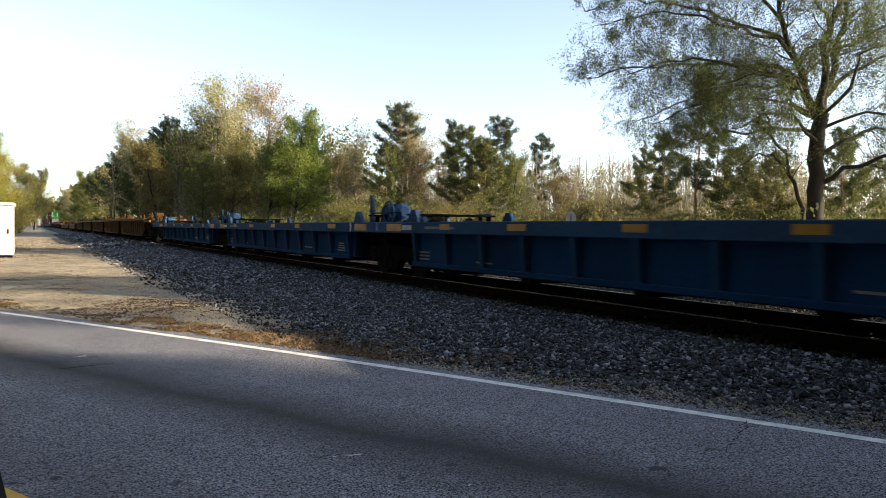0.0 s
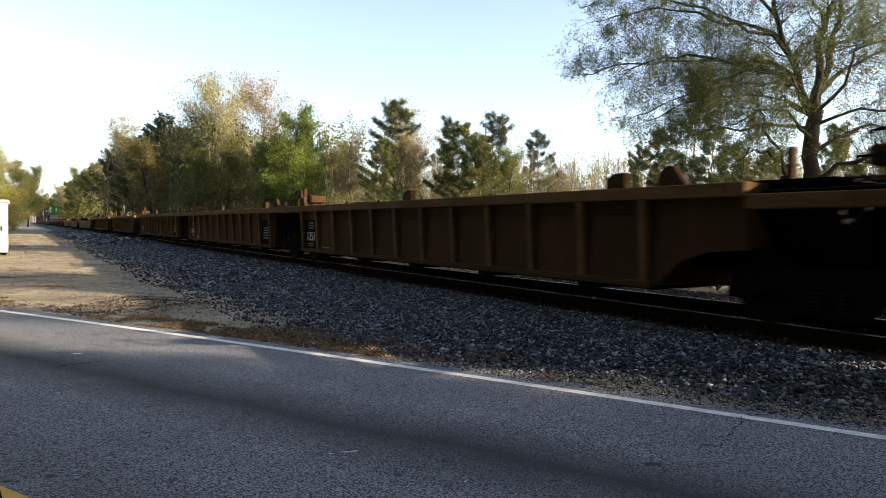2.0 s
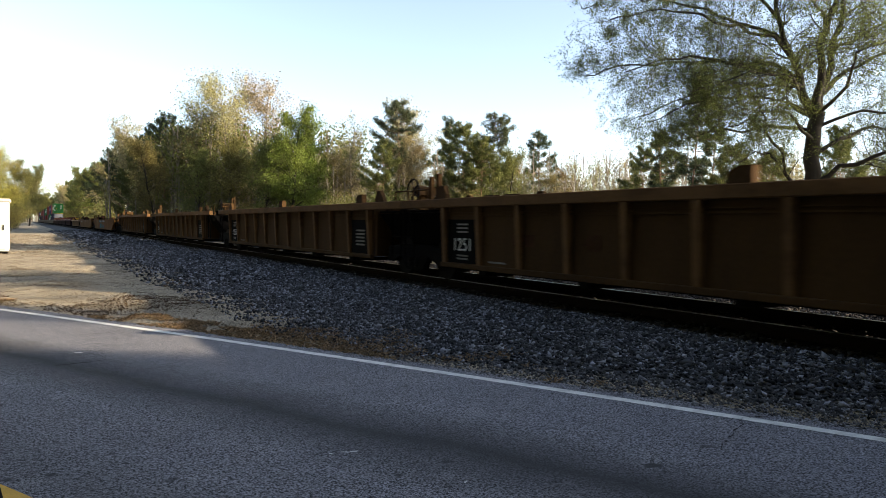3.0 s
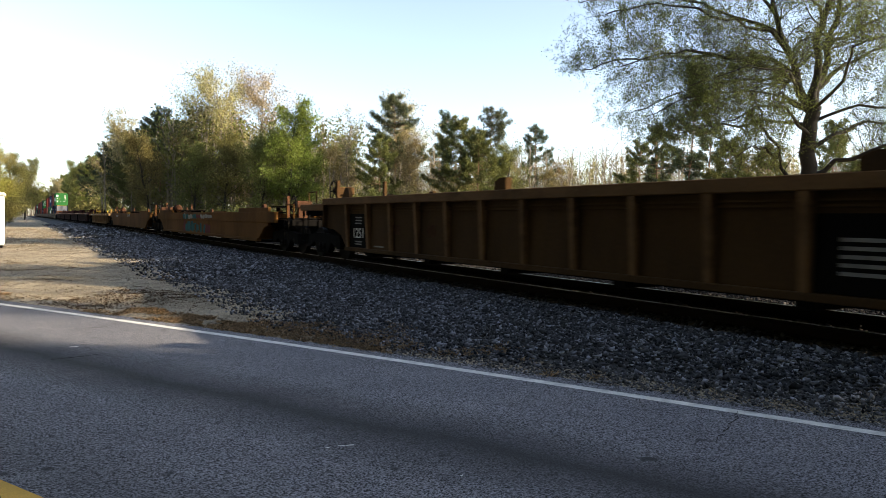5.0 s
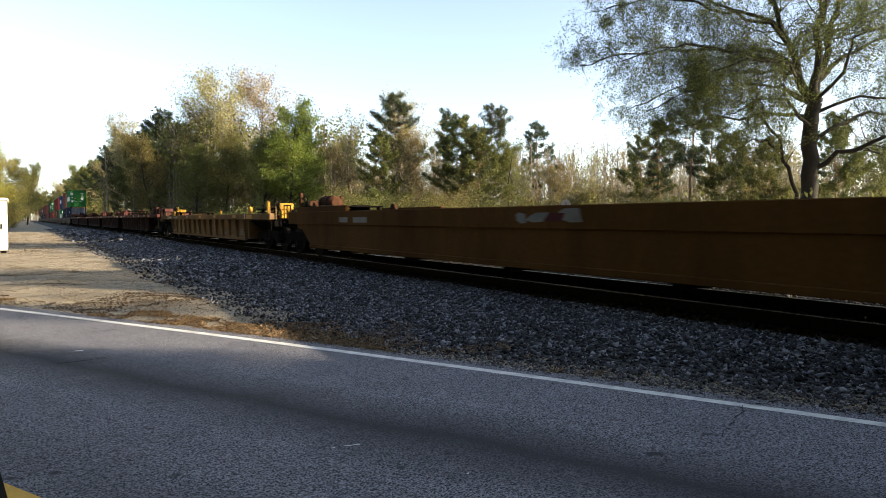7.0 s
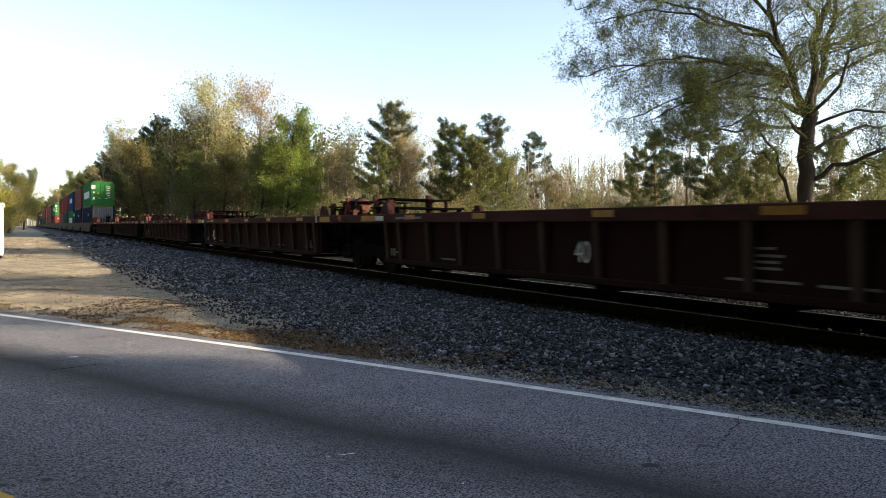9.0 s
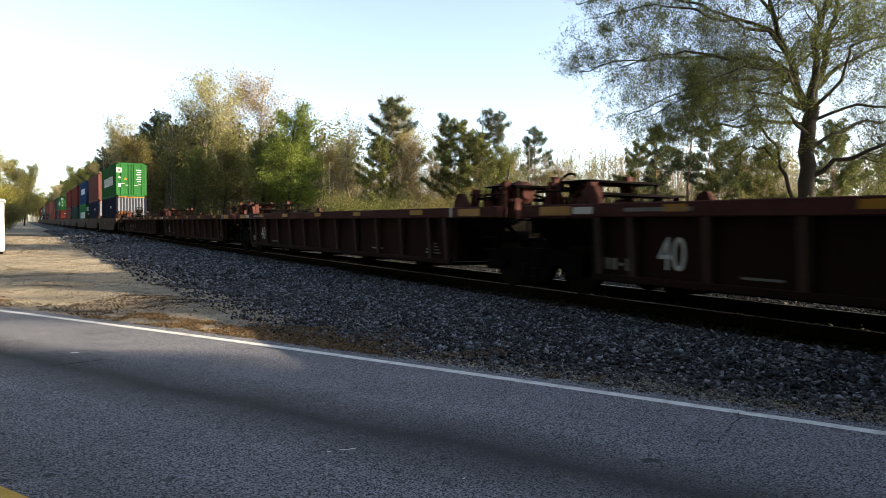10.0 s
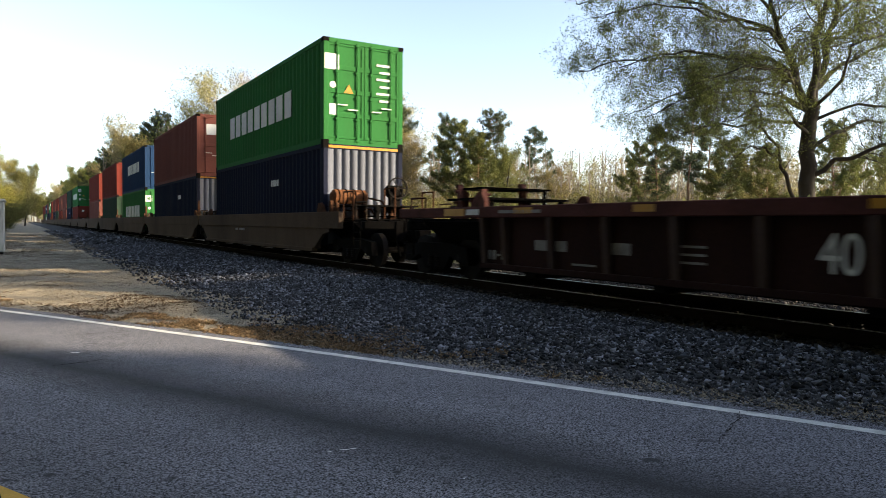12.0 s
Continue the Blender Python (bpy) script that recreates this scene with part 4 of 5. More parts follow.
def platform(car, y, s, top, L, paint_m, gear="", posts=()):
    """The deck over the truck at one end of a unit; s: direction outwards along the car; L: its length."""
    dz = top - 0.24
    gear_m = {M_ORANGE: M_RUST, M_GREYTAN: M_RUST, M_BLUE: M_BLUE_PALE, M_OXIDE: M_OXIDE_GEAR, M_YELLOW_SIDE: M_YELLOW}.get(paint_m, paint_m)

    def span(a, b):
        return sorted((y + s * a, y + s * b))

    # Sill and end beam are painted black for the shade below the deck.
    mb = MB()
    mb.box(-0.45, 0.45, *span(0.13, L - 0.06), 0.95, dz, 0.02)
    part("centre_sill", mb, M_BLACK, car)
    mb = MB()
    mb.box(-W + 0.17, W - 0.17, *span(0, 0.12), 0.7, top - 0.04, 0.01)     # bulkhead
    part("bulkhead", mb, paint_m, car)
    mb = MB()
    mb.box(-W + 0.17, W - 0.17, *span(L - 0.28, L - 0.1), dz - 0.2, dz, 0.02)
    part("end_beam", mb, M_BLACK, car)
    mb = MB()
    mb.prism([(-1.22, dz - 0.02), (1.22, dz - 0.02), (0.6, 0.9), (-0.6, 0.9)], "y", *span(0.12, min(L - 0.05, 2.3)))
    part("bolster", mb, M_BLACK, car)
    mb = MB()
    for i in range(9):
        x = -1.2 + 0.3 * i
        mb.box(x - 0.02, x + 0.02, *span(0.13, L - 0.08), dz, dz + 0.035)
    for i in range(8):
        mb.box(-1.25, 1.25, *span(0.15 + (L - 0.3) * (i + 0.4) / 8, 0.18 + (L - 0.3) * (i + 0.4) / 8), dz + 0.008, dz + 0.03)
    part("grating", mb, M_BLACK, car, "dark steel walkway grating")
    for x in (-1, 1):                                                      # slanted guides for containers
        mb = MB()
        mb.prism([(y, top - 0.03), (y, top + 0.10), (y + s * 0.10, top + 0.26), (y + s * 0.26, top + 0.26), (y + s * 0.5, top - 0.03)], "x", x * 1.24 - 0.045, x * 1.24 + 0.045)
        part("container_guide", mb, gear_m, car)
    # flat cover plates carried over the deck
    mb = MB()
    deck, top = top, top - (0.16 if paint_m is M_TAN else 0.0)
    mb.box(-1.05, 0.95, *span(0.32, L * 0.55), top + 0.15, top + 0.19)
    mb.box(-0.9, -0.8, *span(0.4, 0.48), dz, top + 0.15)
    mb.box(0.8, 0.9, *span(0.4, 0.48), dz, top + 0.15)
    mb.box(-0.9, -0.8, *span(L * 0.5 - 0.08, L * 0.5), dz, top + 0.15)
    mb.box(0.8, 0.9, *span(L * 0.5 - 0.08, L * 0.5), dz, top + 0.15)
    part("crossover_plate", mb, M_BLACK, car, "dark steel crossover plate on legs")
    top = deck
    if paint_m is M_OXIDE:                                                 # raised plate, levers and brackets
        mb = MB()
        mb.box(-0.95, 0.7, *span(0.55, 1.45), top + 0.36, top + 0.39)
        for x in (-0.85, 0.6):
            for q in (0.62, 1.36):
                mb.box(x - 0.03, x + 0.03, *span(q, q + 0.05), dz, top + 0.36)
        part("raised_plate", mb, M_BLACK, car, "dark raised steel step plate on legs")
        for x, q, w, h, lean in ((-1.05, 0.3, 0.16, 0.34, 0.1), (-0.95, 0.78, 0.22, 0.2, 0.0), (-1.0, 1.12, 0.13, 0.46, 0.16), (-0.9, 1.4, 0.2, 0.16, 0.0), (0.3, 0.9, 0.2, 0.5, 0.08)):
            mb = MB()
            yq = y + s * q
            mb.prism([(yq - w / 2, dz), (yq + w / 2, dz), (yq + w * 0.4 + s * lean, top + h), (yq - w * 0.3 + s * lean, top + h)], "x", x - 0.05, x + 0.06)
            mb.tube((x - 0.12, yq + s * lean * 0.7, top + h * 0.7), (x + 0.14, yq + s * lean * 0.7, top + h * 0.7), 0.03, n=7)
            part("lever_bracket", mb, gear_m, car, "dull red brake lever bracket")
    for x in (-1.2, 1.2):                                                  # grab rails
        mb = MB()
        mb.tube((x, y + s * (L - 0.75), dz), (x, y + s * (L - 0.75), top + 0.22), 0.018, n=6)
        mb.tube((x, y + s * (L - 0.15), dz), (x, y + s * (L - 0.15), top + 0.22), 0.018, n=6)
        mb.tube((x, y + s * (L - 0.75), top + 0.22), (x, y + s * (L - 0.15), top + 0.22), 0.018, n=6)
        part("hand_rail", mb, paint_m, car)
    if "brake" in gear:
        q = L * 0.62
        mb = MB()
        mb.box(-0.72, -0.4, *span(q, q + 0.12), dz, top + 0.35, 0.02)
        mb.box(-0.8, -0.3, *span(q - 0.12, q + 0.2), top + 0.14, top + 0.36, 0.03)
        st = part("brake_stand", mb, gear_m, car)
        mb = MB()
        mb.box(0.15, 0.6, *span(q - 0.16, q + 0.16), dz, top + 0.1, 0.03)
        part("tool_box", mb, gear_m, car)
        mb = MB()
        c = Vector((-0.86, y + s * (q + 0.06), top + 0.24))
        mb.ring(c, (1, 0, 0), 0.27, 0.02)
        for k in range(5):
            a = 2 * math.pi * k / 5
            mb.tube(c, c + Vector((0, math.cos(a) * 0.27, math.sin(a) * 0.27)), 0.015, n=5)
        mb.tube(c - Vector((0.02, 0, 0)), c + Vector((0.12, 0, 0)), 0.05, n=10)
        part("brake_wheel", mb, M_WHEEL if paint_m is not M_BLUE else gear_m, st)
    # pipes, rods, valves and clamps that clutter the deck
    rng = random.Random(int(abs(y) * 100 + L * 10 + top * 1000 + s))
    for k in range(4):
        x, h = -1.05 + 0.55 * k + rng.uniform(-0.12, 0.12), dz + rng.uniform(0.06, 0.3)
        a, b = rng.uniform(0.15, 0.4), rng.uniform(0.6, 0.95) * (L - 0.2)
        mb = MB()
        mb.tube((x, y + s * a, h), (x, y + s * b, h + rng.uniform(-0.05, 0.05)), 0.022, n=6)
        mb.tube((x, y + s * a, h), (x, y + s * (a - 0.04), dz), 0.022, n=6)
        mb.tube((x, y + s * b, h), (x + 0.16, y + s * (b + 0.05), dz), 0.022, n=6)
        part("pipe", mb, (M_BLACK, gear_m)[k % 2], car)
        mb = MB()
        c = y + s * rng.uniform(0.4, max(0.5, L - 0.5))
        mb.tube((x + 0.1, c - 0.09, h + 0.02), (x + 0.1, c + 0.09, h + 0.02), 0.07, n=10)
        mb.box(x + 0.05, x + 0.15, c - 0.05, c + 0.05, dz, h + 0.02)
        mb.tube((x + 0.1, c, h + 0.05), (x + 0.1, c + 0.02, h + 0.2), 0.014, n=5)
        part("valve", mb, (gear_m, M_BLACK)[k % 2], car)
    mb = MB()
    mb.tube((-W + 0.1, y + s * (L - 0.2), dz + 0.05), (0.1, y + s * (L - 0.12), dz + 0.02), 0.016, n=5)
    mb.tube((-W + 0.1, y + s * (L - 0.2), dz + 0.05), (-W + 0.06, y + s * (L - 0.32), dz - 0.25), 0.016, n=5)
    part("uncoupling_lever", mb, M_BLACK, car)
    if "drum" in gear:                                                     # rusty reservoir across the deck, hand brake facing outwards
        z = top + 0.42
        mb = MB()
        q = 0.62
        for x0, x1, ra, rb in ((-1.12, -1.05, 0.12, 0.2), (-1.05, -0.15, 0.2, 0.2), (-0.15, -0.08, 0.2, 0.12)):
            mb.tube((x0, y + s * q, z), (x1, y + s * q, z), ra, rb, n=20)
        tk = part("air_tank", mb, M_RUST_BRIGHT, car, "rust-orange air reservoir")
        for x in (-0.95, -0.72, -0.48, -0.25):
            mb = MB()
            mb.ring((x, y + s * q, z), (1, 0, 0), 0.205, 0.016, 20, 4)
            part("tank_strap", mb, M_BLACK, tk)
        mb = MB()
        for x in (-1.0, -0.2):
            mb.box(x - 0.04, x + 0.04, *span(q - 0.16, q + 0.16), dz, z - 0.16, 0.01)
            mb.tube((x, y + s * (q + 0.15), dz + 0.1), (x, y + s * (q + 0.6), dz), 0.03, n=6)
        mb.tube((-0.1, y + s * q, z), (0.25, y + s * (q + 0.3), z - 0.1), 0.025, n=6)
        mb.tube((0.25, y + s * (q + 0.3), z - 0.1), (0.3, y + s * (q + 0.9), dz), 0.025, n=6)
        mb.tube((-0.6, y + s * (q + 0.2), z), (-0.55, y + s * (q + 0.35), dz), 0.025, n=6)
        part("tank_cradle", mb, gear_m, car)
        q = 1.25
        mb = MB()
        mb.box(0.28, 0.62, *span(q, q + 0.1), dz, top + 0.62, 0.02)
        mb.box(0.2, 0.7, *span(q - 0.06, q + 0.14), top + 0.42, top + 0.74, 0.05)
        for x in (0.1, 0.8):
            mb.tube((x, y + s * q, dz), (0.45, y + s * (q + 0.03), top + 0.5), 0.025, n=6)
        st = part("brake_stand", mb, M_BLACK, car, "black hand brake stand")
        c = Vector((0.45, y + s * (q + 0.24), top + 0.66))
        mb = MB()
        mb.ring(c, (0, 1, 0), 0.28, 0.022)
        for k in range(6):
            a = 2 * math.pi * k / 6
            mb.tube(c, c + Vector((math.cos(a) * 0.28, 0, math.sin(a) * 0.28)), 0.016, n=5)
        mb.tube(c - Vector((0, s * 0.12, 0)), c + Vector((0, s * 0.03, 0)), 0.05, n=10)
        part("brake_wheel", mb, M_WHEEL, st)
        for x, h in ((-1.22, 0.5), (-0.05, 0.62), (1.1, 0.55)):            # guard rails
            mb = MB()
            mb.tube((x, y + s * 1.7, dz), (x, y + s * 1.7, top + h), 0.022, n=6)
            mb.tube((x, y + s * 1.7, top + h), (x, y + s * 2.3, top + h), 0.022, n=6)
            mb.tube((x, y + s * 2.3, dz), (x, y + s * 2.3, top + h), 0.022, n=6)
            part("guard_rail", mb, gear_m, car)
    if "tank" in gear:
        r, z, q0, q1 = 0.2, top + 0.27, 0.42, min(L - 0.3, 1.25)
        mb = MB()
        mb.tube((-0.55, y + s * q0, z), (-0.55, y + s * q1, z), r, n=20)
        for q, e in ((q0, -0.07), (q1, 0.07)):
            mb.tube((-0.55, y + s * q, z), (-0.55, y + s * (q + e), z), r, r * 0.6, n=20)
        tk = part("air_tank", mb, gear_m, car)
        for q in (q0 + 0.2, q1 - 0.2):
            mb = MB()
            mb.box(-0.8, -0.3, *span(q - 0.05, q + 0.05), dz, z - r * 0.8)
            mb.ring((-0.55, y + s * q, z), (0, 1, 0), r + 0.004, 0.014, 20, 4)
            part("tank_strap", mb, M_BLACK, tk)
        mb = MB()
        mb.box(0.25, 0.75, *span(0.8, 1.2), dz + 0.03, top + 0.22, 0.03)
        mb.tube((-0.55, y + s * q1, z), (0.5, y + s * (q1 + 0.05), top + 0.05), 0.025, n=6)
        mb.tube((0.5, y + s * 1.2, top + 0.1), (0.5, y + s * (q1 + 0.1), top - 0.1), 0.025, n=6)
        part("brake_valve", mb, M_BLACK, car, "black brake valve and pipes")
    for x, q, h in posts:
        mb = MB()
        mb.box(x - 0.045, x + 0.045, *span(q - 0.05, q + 0.05), dz, top + h, 0.008)
        mb.box(x - 0.065, x + 0.065, *span(q - 0.07, q + 0.07), top + h * 0.45, top + h * 0.5)
        part("post", mb, gear_m, car)
    for x in (-W + 0.08, W - 0.08):                                        # side ladders
        mb = MB()
        q0, q1 = L - 0.55, L - 0.15
        for q in (q0, q1):
            mb.tube((x, y + s * q, 0.75), (x, y + s * q, dz), 0.018, n=5)
        for k in range(3):
            mb.tube((x, y + s * q0, 0.78 + 0.2 * k), (x, y + s * q1, 0.78 + 0.2 * k), 0.015, n=5)
        part("ladder", mb, M_BLACK, car)
    mb = MB()
    if L > 2.4:                                                            # coupler and hoses
        mb.box(-0.12, 0.12, *span(L - 0.1, L + 0.45), 1.0, 1.25, 0.03)
        mb.box(-0.2, 0.2, *span(L + 0.25, L + 0.6), 0.98, 1.28, 0.05)
        part("coupler", mb, M_BLACK, car)
        mb = MB()
        for k in range(6):
            a, b = k / 6, (k + 1) / 6
            mb.tube((-0.45, y + s * (L + 0.5 * a), 0.98 - 0.4 * math.sin(math.pi * a)), (-0.45, y + s * (L + 0.5 * b), 0.98 - 0.4 * math.sin(math.pi * b)), 0.03, n=6)
        part("air_hose", mb, M_BLACK, car)


def well_car(name, label, well, top, chord, paint_m, style="ribbed", ribs=12, ends=(1.65, 1.65), gears=("tank", ""), posts=((), ()), trucks=(), tapes=True, raised=0.0, stencils=True, seed=1, group="well cars of the train"):
    """A well car unit: origin on the track centre, at its middle; ends: deck lengths at +y and -y."""
    car = thing(name, label, "freight car", group)
    y0, y1 = -well / 2, well / 2
    for sx in (-1, 1):
        if style == "ribbed":
            ribbed_side(car, sx, y0, y1, top, chord, paint_m, ribs, ends, paint_m is M_TAN)
        else:
            smooth_side(car, sx, y0, y1, top, paint_m, ends)
            if raised:
                for a, b in ((y0 - 1.2, y0 + 2.4), (y1 - 2.4, y1 + 1.2)):
                    mb = MB()
                    mb.box(*sorted((sx * (W - 0.12), sx * (W - 0.02))), a, b, top - 0.02, top + raised, 0.01)
                    part("raised_end", mb, paint_m, car)
    mb = MB()
    mb.box(-W + 0.15, W - 0.15, y0, y1, FLOOR - 0.02, FLOOR + 0.04)
    for k in range(5):
        y = y0 + (k + 0.5) * well / 5
        mb.box(-W + 0.15, W - 0.15, y - 0.12, y + 0.12, FLOOR - 0.1, FLOOR - 0.02)
    part("well_floor", mb, M_BLACK, car)
    platform(car, y1, 1, top, ends[0], paint_m, gears[0], posts[0])
    platform(car, y0, -1, top, ends[1], paint_m, gears[1], posts[1])
    for y in trucks:
        truck(car, y)
    if tapes:
        rng = random.Random(seed)
        for sx in (-1, 1):
            for k in range(5):
                y = y0 + (k + 0.5) * well / 5
                tape(car, sx, y + rng.uniform(-0.2, 0.2), top - chord * 0.42, rng.uniform(0.35, 0.55), min(0.11, chord * 0.5))
            for y in (y0 - 0.75, y1 + 0.75):
                tape(car, sx, y, top - chord * 0.5, 0.7, min(0.16, chord * 0.7))
            tape(car, sx, y1 + 0.15, top - chord * 0.5, 0.4, min(0.1, chord * 0.6), M_WHITE)
            tape(car, sx, y0 - 0.15, top - chord * 0.5, 0.07, chord * 0.9, M_WHITE)
            tape(car, sx, y1 - 1.2, top - chord * 0.5, 1.1, 0.05, M_FADED)
    if stencils and style == "ribbed":
        for k in range(4):
            stencil(car, -1, y0 + 0.72, 0.84 + 0.06 * k, 0.55 - 0.08 * k, 0.028)
        stencil(car, -1, y0 + 3.2, 0.85, 0.6, 0.03)
        stencil(car, -1, y1 - 2.6, 0.82, 0.5, 0.03)
        for k in range(4 if paint_m is M_OXIDE else 3):
            if paint_m is M_OXIDE:
                stencil(car, -1, y1 - 0.43 + 0.13 * (k - 1.5), 0.88, 0.09, 0.16 if k != 1 else 0.04)
            else:
                stencil(car, -1, y1 - 0.42, 0.8 + 0.07 * k, 0.4, 0.03)
    return car


def container(label, paint_m, front_m=None, high=2.896, mark=None, letters=0, length=12.19):
    """A corrugated shipping container: origin at its base, in the middle; doors face -y."""
    c = thing("shipping_container", label, "container", "containers on the train")
    hx, hy = 1.219, length / 2
    mb = MB()
    for sx in (-1, 1):
        for y in (-hy, hy):
            mb.box(*sorted((sx * hx, sx * (hx - 0.14))), *sorted((y, y - math.copysign(0.14, y))), 0, high, 0.012)
        mb.box(*sorted((sx * hx, sx * (hx - 0.07))), -hy + 0.14, hy - 0.14, 0, 0.15)
        mb.box(*sorted((sx * hx, sx * (hx - 0.06))), -hy + 0.14, hy - 0.14, high - 0.11, high)
    for y in (-hy, hy):
        s = math.copysign(1, y)
        mb.box(-hx + 0.14, hx - 0.14, *sorted((y, y - s * 0.1)), 0, 0.15)
        mb.box(-hx + 0.14, hx - 0.14, *sorted((y, y - s * 0.1)), high - 0.13, high)
    part("frame", mb, paint_m, c)
    for sx in (-1, 1):
        for sy in (-1, 1):
            for z in (-0.002, high - 0.116):
                mb = MB()
                mb.box(*sorted((sx * (hx + 0.004), sx * (hx - 0.16))), *sorted((sy * (hy + 0.004), sy * (hy - 0.175))), z, z + 0.118)
                part("corner_casting", mb, M_BLACK, c)
    n = 36
    p = (length - 0.28) / n
    outline = []
    for i in range(n):
        a = -hy + 0.14 + i * p
        outline += [(a, 0.0), (a + p * 0.32, 0.0), (a + p * 0.5, 1.0), (a + p * 0.82, 1.0)]
    outline.append((hy - 0.14, 0.0))
    for sx, nm in ((-1, "side_panel"), (1, "side_panel")):
        vs, fs = [], []
        for y, k in outline:
            x = sx * (hx - 0.008 - 0.05 * k)
            vs += [(x, y, 0.15), (x, y, high - 0.11)]
        for i in range(len(outline) - 1):
            fs.append((2 * i, 2 * i + 1, 2 * i + 3, 2 * i + 2))
        part(nm, soup(nm, vs, fs, paint_m), None, c)
    mb = MB()
    mb.box(-hx + 0.05, hx - 0.05, -hy + 0.05, hy - 0.05, high - 0.05, high - 0.012)
    mb.box(-hx + 0.06, hx - 0.06, -hy + 0.05, hy - 0.05, 0.05, 0.14)
    mb.box(-hx + 0.1, hx - 0.1, hy - 0.09, hy - 0.05, 0.15, high - 0.12)
    part("roof_and_floor", mb, paint_m, c)
    if mark == "front":                       # plain corrugated front wall
        vs, fs = [], []
        m = 9
        q = (2 * hx - 0.28) / m
        ol = []
        for i in range(m):
            a = -hx + 0.14 + i * q
            ol += [(a, 0), (a + q * 0.66, 0), (a + q * 0.73, 1), (a + q * 0.93, 1)]
        ol.append((hx - 0.14, 0))
        for x, k in ol:
            y = -hy + 0.015 + 0.06 * k
            vs += [(x, y, 0.15), (x, y, high - 0.13)]
        for i in range(len(ol) - 1):
            fs.append((2 * i, 2 * i + 1, 2 * i + 3, 2 * i + 2))
        part("front_wall", soup("front_wall", vs, fs, front_m or paint_m), None, c)
        mb = MB()
        mb.box(-hx + 0.15, hx - 0.15, -hy - 0.004, -hy, high - 0.10, high - 0.03)
        part("warning_stripe", mb, M_REFLECT, c)
    else:
        for sx in (-1, 1):
            mb = MB()
            a, b = sorted((sx * 0.012, sx * (hx - 0.13)))
            mb.box(a, b, -hy + 0.03, -hy + 0.07, 0.16, high - 0.14)
            for k in range(5):
                z = 0.16 + (high - 0.30) * k / 4
                mb.box(a, b, -hy + 0.006, -hy + 0.03, max(0.16, z - 0.06), min(high - 0.14, z + 0.06), 0.006)
            mb.box(a, a + 0.07, -hy + 0.006, -hy + 0.03, 0.16, high - 0.14)
            mb.box(b - 0.07, b, -hy + 0.006, -hy + 0.03, 0.16, high - 0.14)
            d = part("door", mb, front_m or paint_m, c)
            for q in (0.22, 0.82):
                mb = MB()
                x = sx * q
                mb.tube((x, -hy - 0.012, 0.1), (x, -hy - 0.012, high - 0.08), 0.02, n=8)
                for z in (0.12, 0.7, 1.3, 2.0, high - 0.14):
                    mb.box(x - 0.05, x + 0.05, -hy - 0.03, -hy + 0.01, z - 0.03, z + 0.03)
                part("locking_bar", mb, front_m or paint_m, d)
                mb = MB()
                mb.box(*sorted((x, x + sx * -0.3 if q > 0.5 else x + sx * 0.3)), -hy - 0.045, -hy - 0.025, 0.95 + 0.12 * (q > 0.5), 0.98 + 0.12 * (q > 0.5))
                part("handle", mb, M_WHITE, d)
    return c

BLUE_CAR = dict(label="faded blue ribbed container well car, empty and grimy", well=12.6, top=1.56, chord=0.24, paint_m=M_BLUE, ribs=11)
TAN_CAR = dict(label="dirty tan high-sided ribbed well car, empty", well=13.2, top=1.95, chord=0.17, paint_m=M_TAN, ribs=12, tapes=False, stencils=False)
ORANGE_CAR = dict(label="weathered orange smooth-sided well car, empty", well=18.0, top=1.62, chord=0.3, paint_m=M_ORANGE, style="smooth", tapes=False, raised=0.14, ends=(3.2, 3.2), trucks=(10.9, -10.9))
YELLOW_CAR = dict(label="grimy brown-yellow ribbed well car with bright yellow gear", well=14.5, top=1.6, chord=0.2, paint_m=M_YELLOW_SIDE, ribs=14, ends=(3.2, 3.2), trucks=(9.1, -9.1))
OXIDE_CAR = dict(label="dark oxide-red ribbed well car, empty and dirty", well=13.3, top=1.71, chord=0.19, paint_m=M_OXIDE, ribs=11)
STACK_CAR = dict(label="grey-tan smooth-sided well car under stacked containers", well=12.6, top=1.70, chord=0.3, paint_m=M_GREYTAN, style="smooth", tapes=False)

MOVING = []      # (thing, place along the train at the clip's end, height)


def put(car, u, z=0.0, x=0.0):
    car.matrix_basis = pose(TRACK + x, u, z)
    MOVING.append((car, u, z, x))
    return car


def again(car, u, z=0.0, x=0.0):
    return put(copy_thing(car, pose(TRACK + x, u, z)), u, z, x)


XW = -(W - 0.122)


def black_panel(car, y, w, top):
    mb = MB()
    mb.box(-(W - 0.118), -(W - 0.127), y - w / 2, y + w / 2, FLOOR + 0.1, top - 0.4)
    return part("black_panel", mb, M_BLACK, car, "black painted data panel")


def tan_marks(car, data=True):
    """Number panel at one end of a tan unit and a data panel at the other."""
    for y in ((5.9, -5.9) if data else (5.9,)):
        black_panel(car, y, 1.04, 1.95)
    text_on(car, "1251", 5.9, 0.97, 0.34, M_WHITE, XW - 0.008, 1.0)
    for k in range(5):
        if data:
            stencil(car, -1, -5.9, 0.95 + 0.085 * k, 0.5, 0.04, name="data_stencil", out=0.01)
        stencil(car, -1, 5.9, (0.82, 0.88, 1.32, 1.39, 1.46)[k], 0.36, 0.03, name="data_stencil", out=0.01)
    text_on(car, "40", 2.45, 1.08, 0.36, M_RUST, XW - 0.004, 1.0)
    stencil(car, -1, 4.06, 1.2, 0.55, 0.2, M_RUST, "faded_mark")
    stencil(car, -1, 4.8, 0.8, 0.5, 0.03, name="data_stencil")


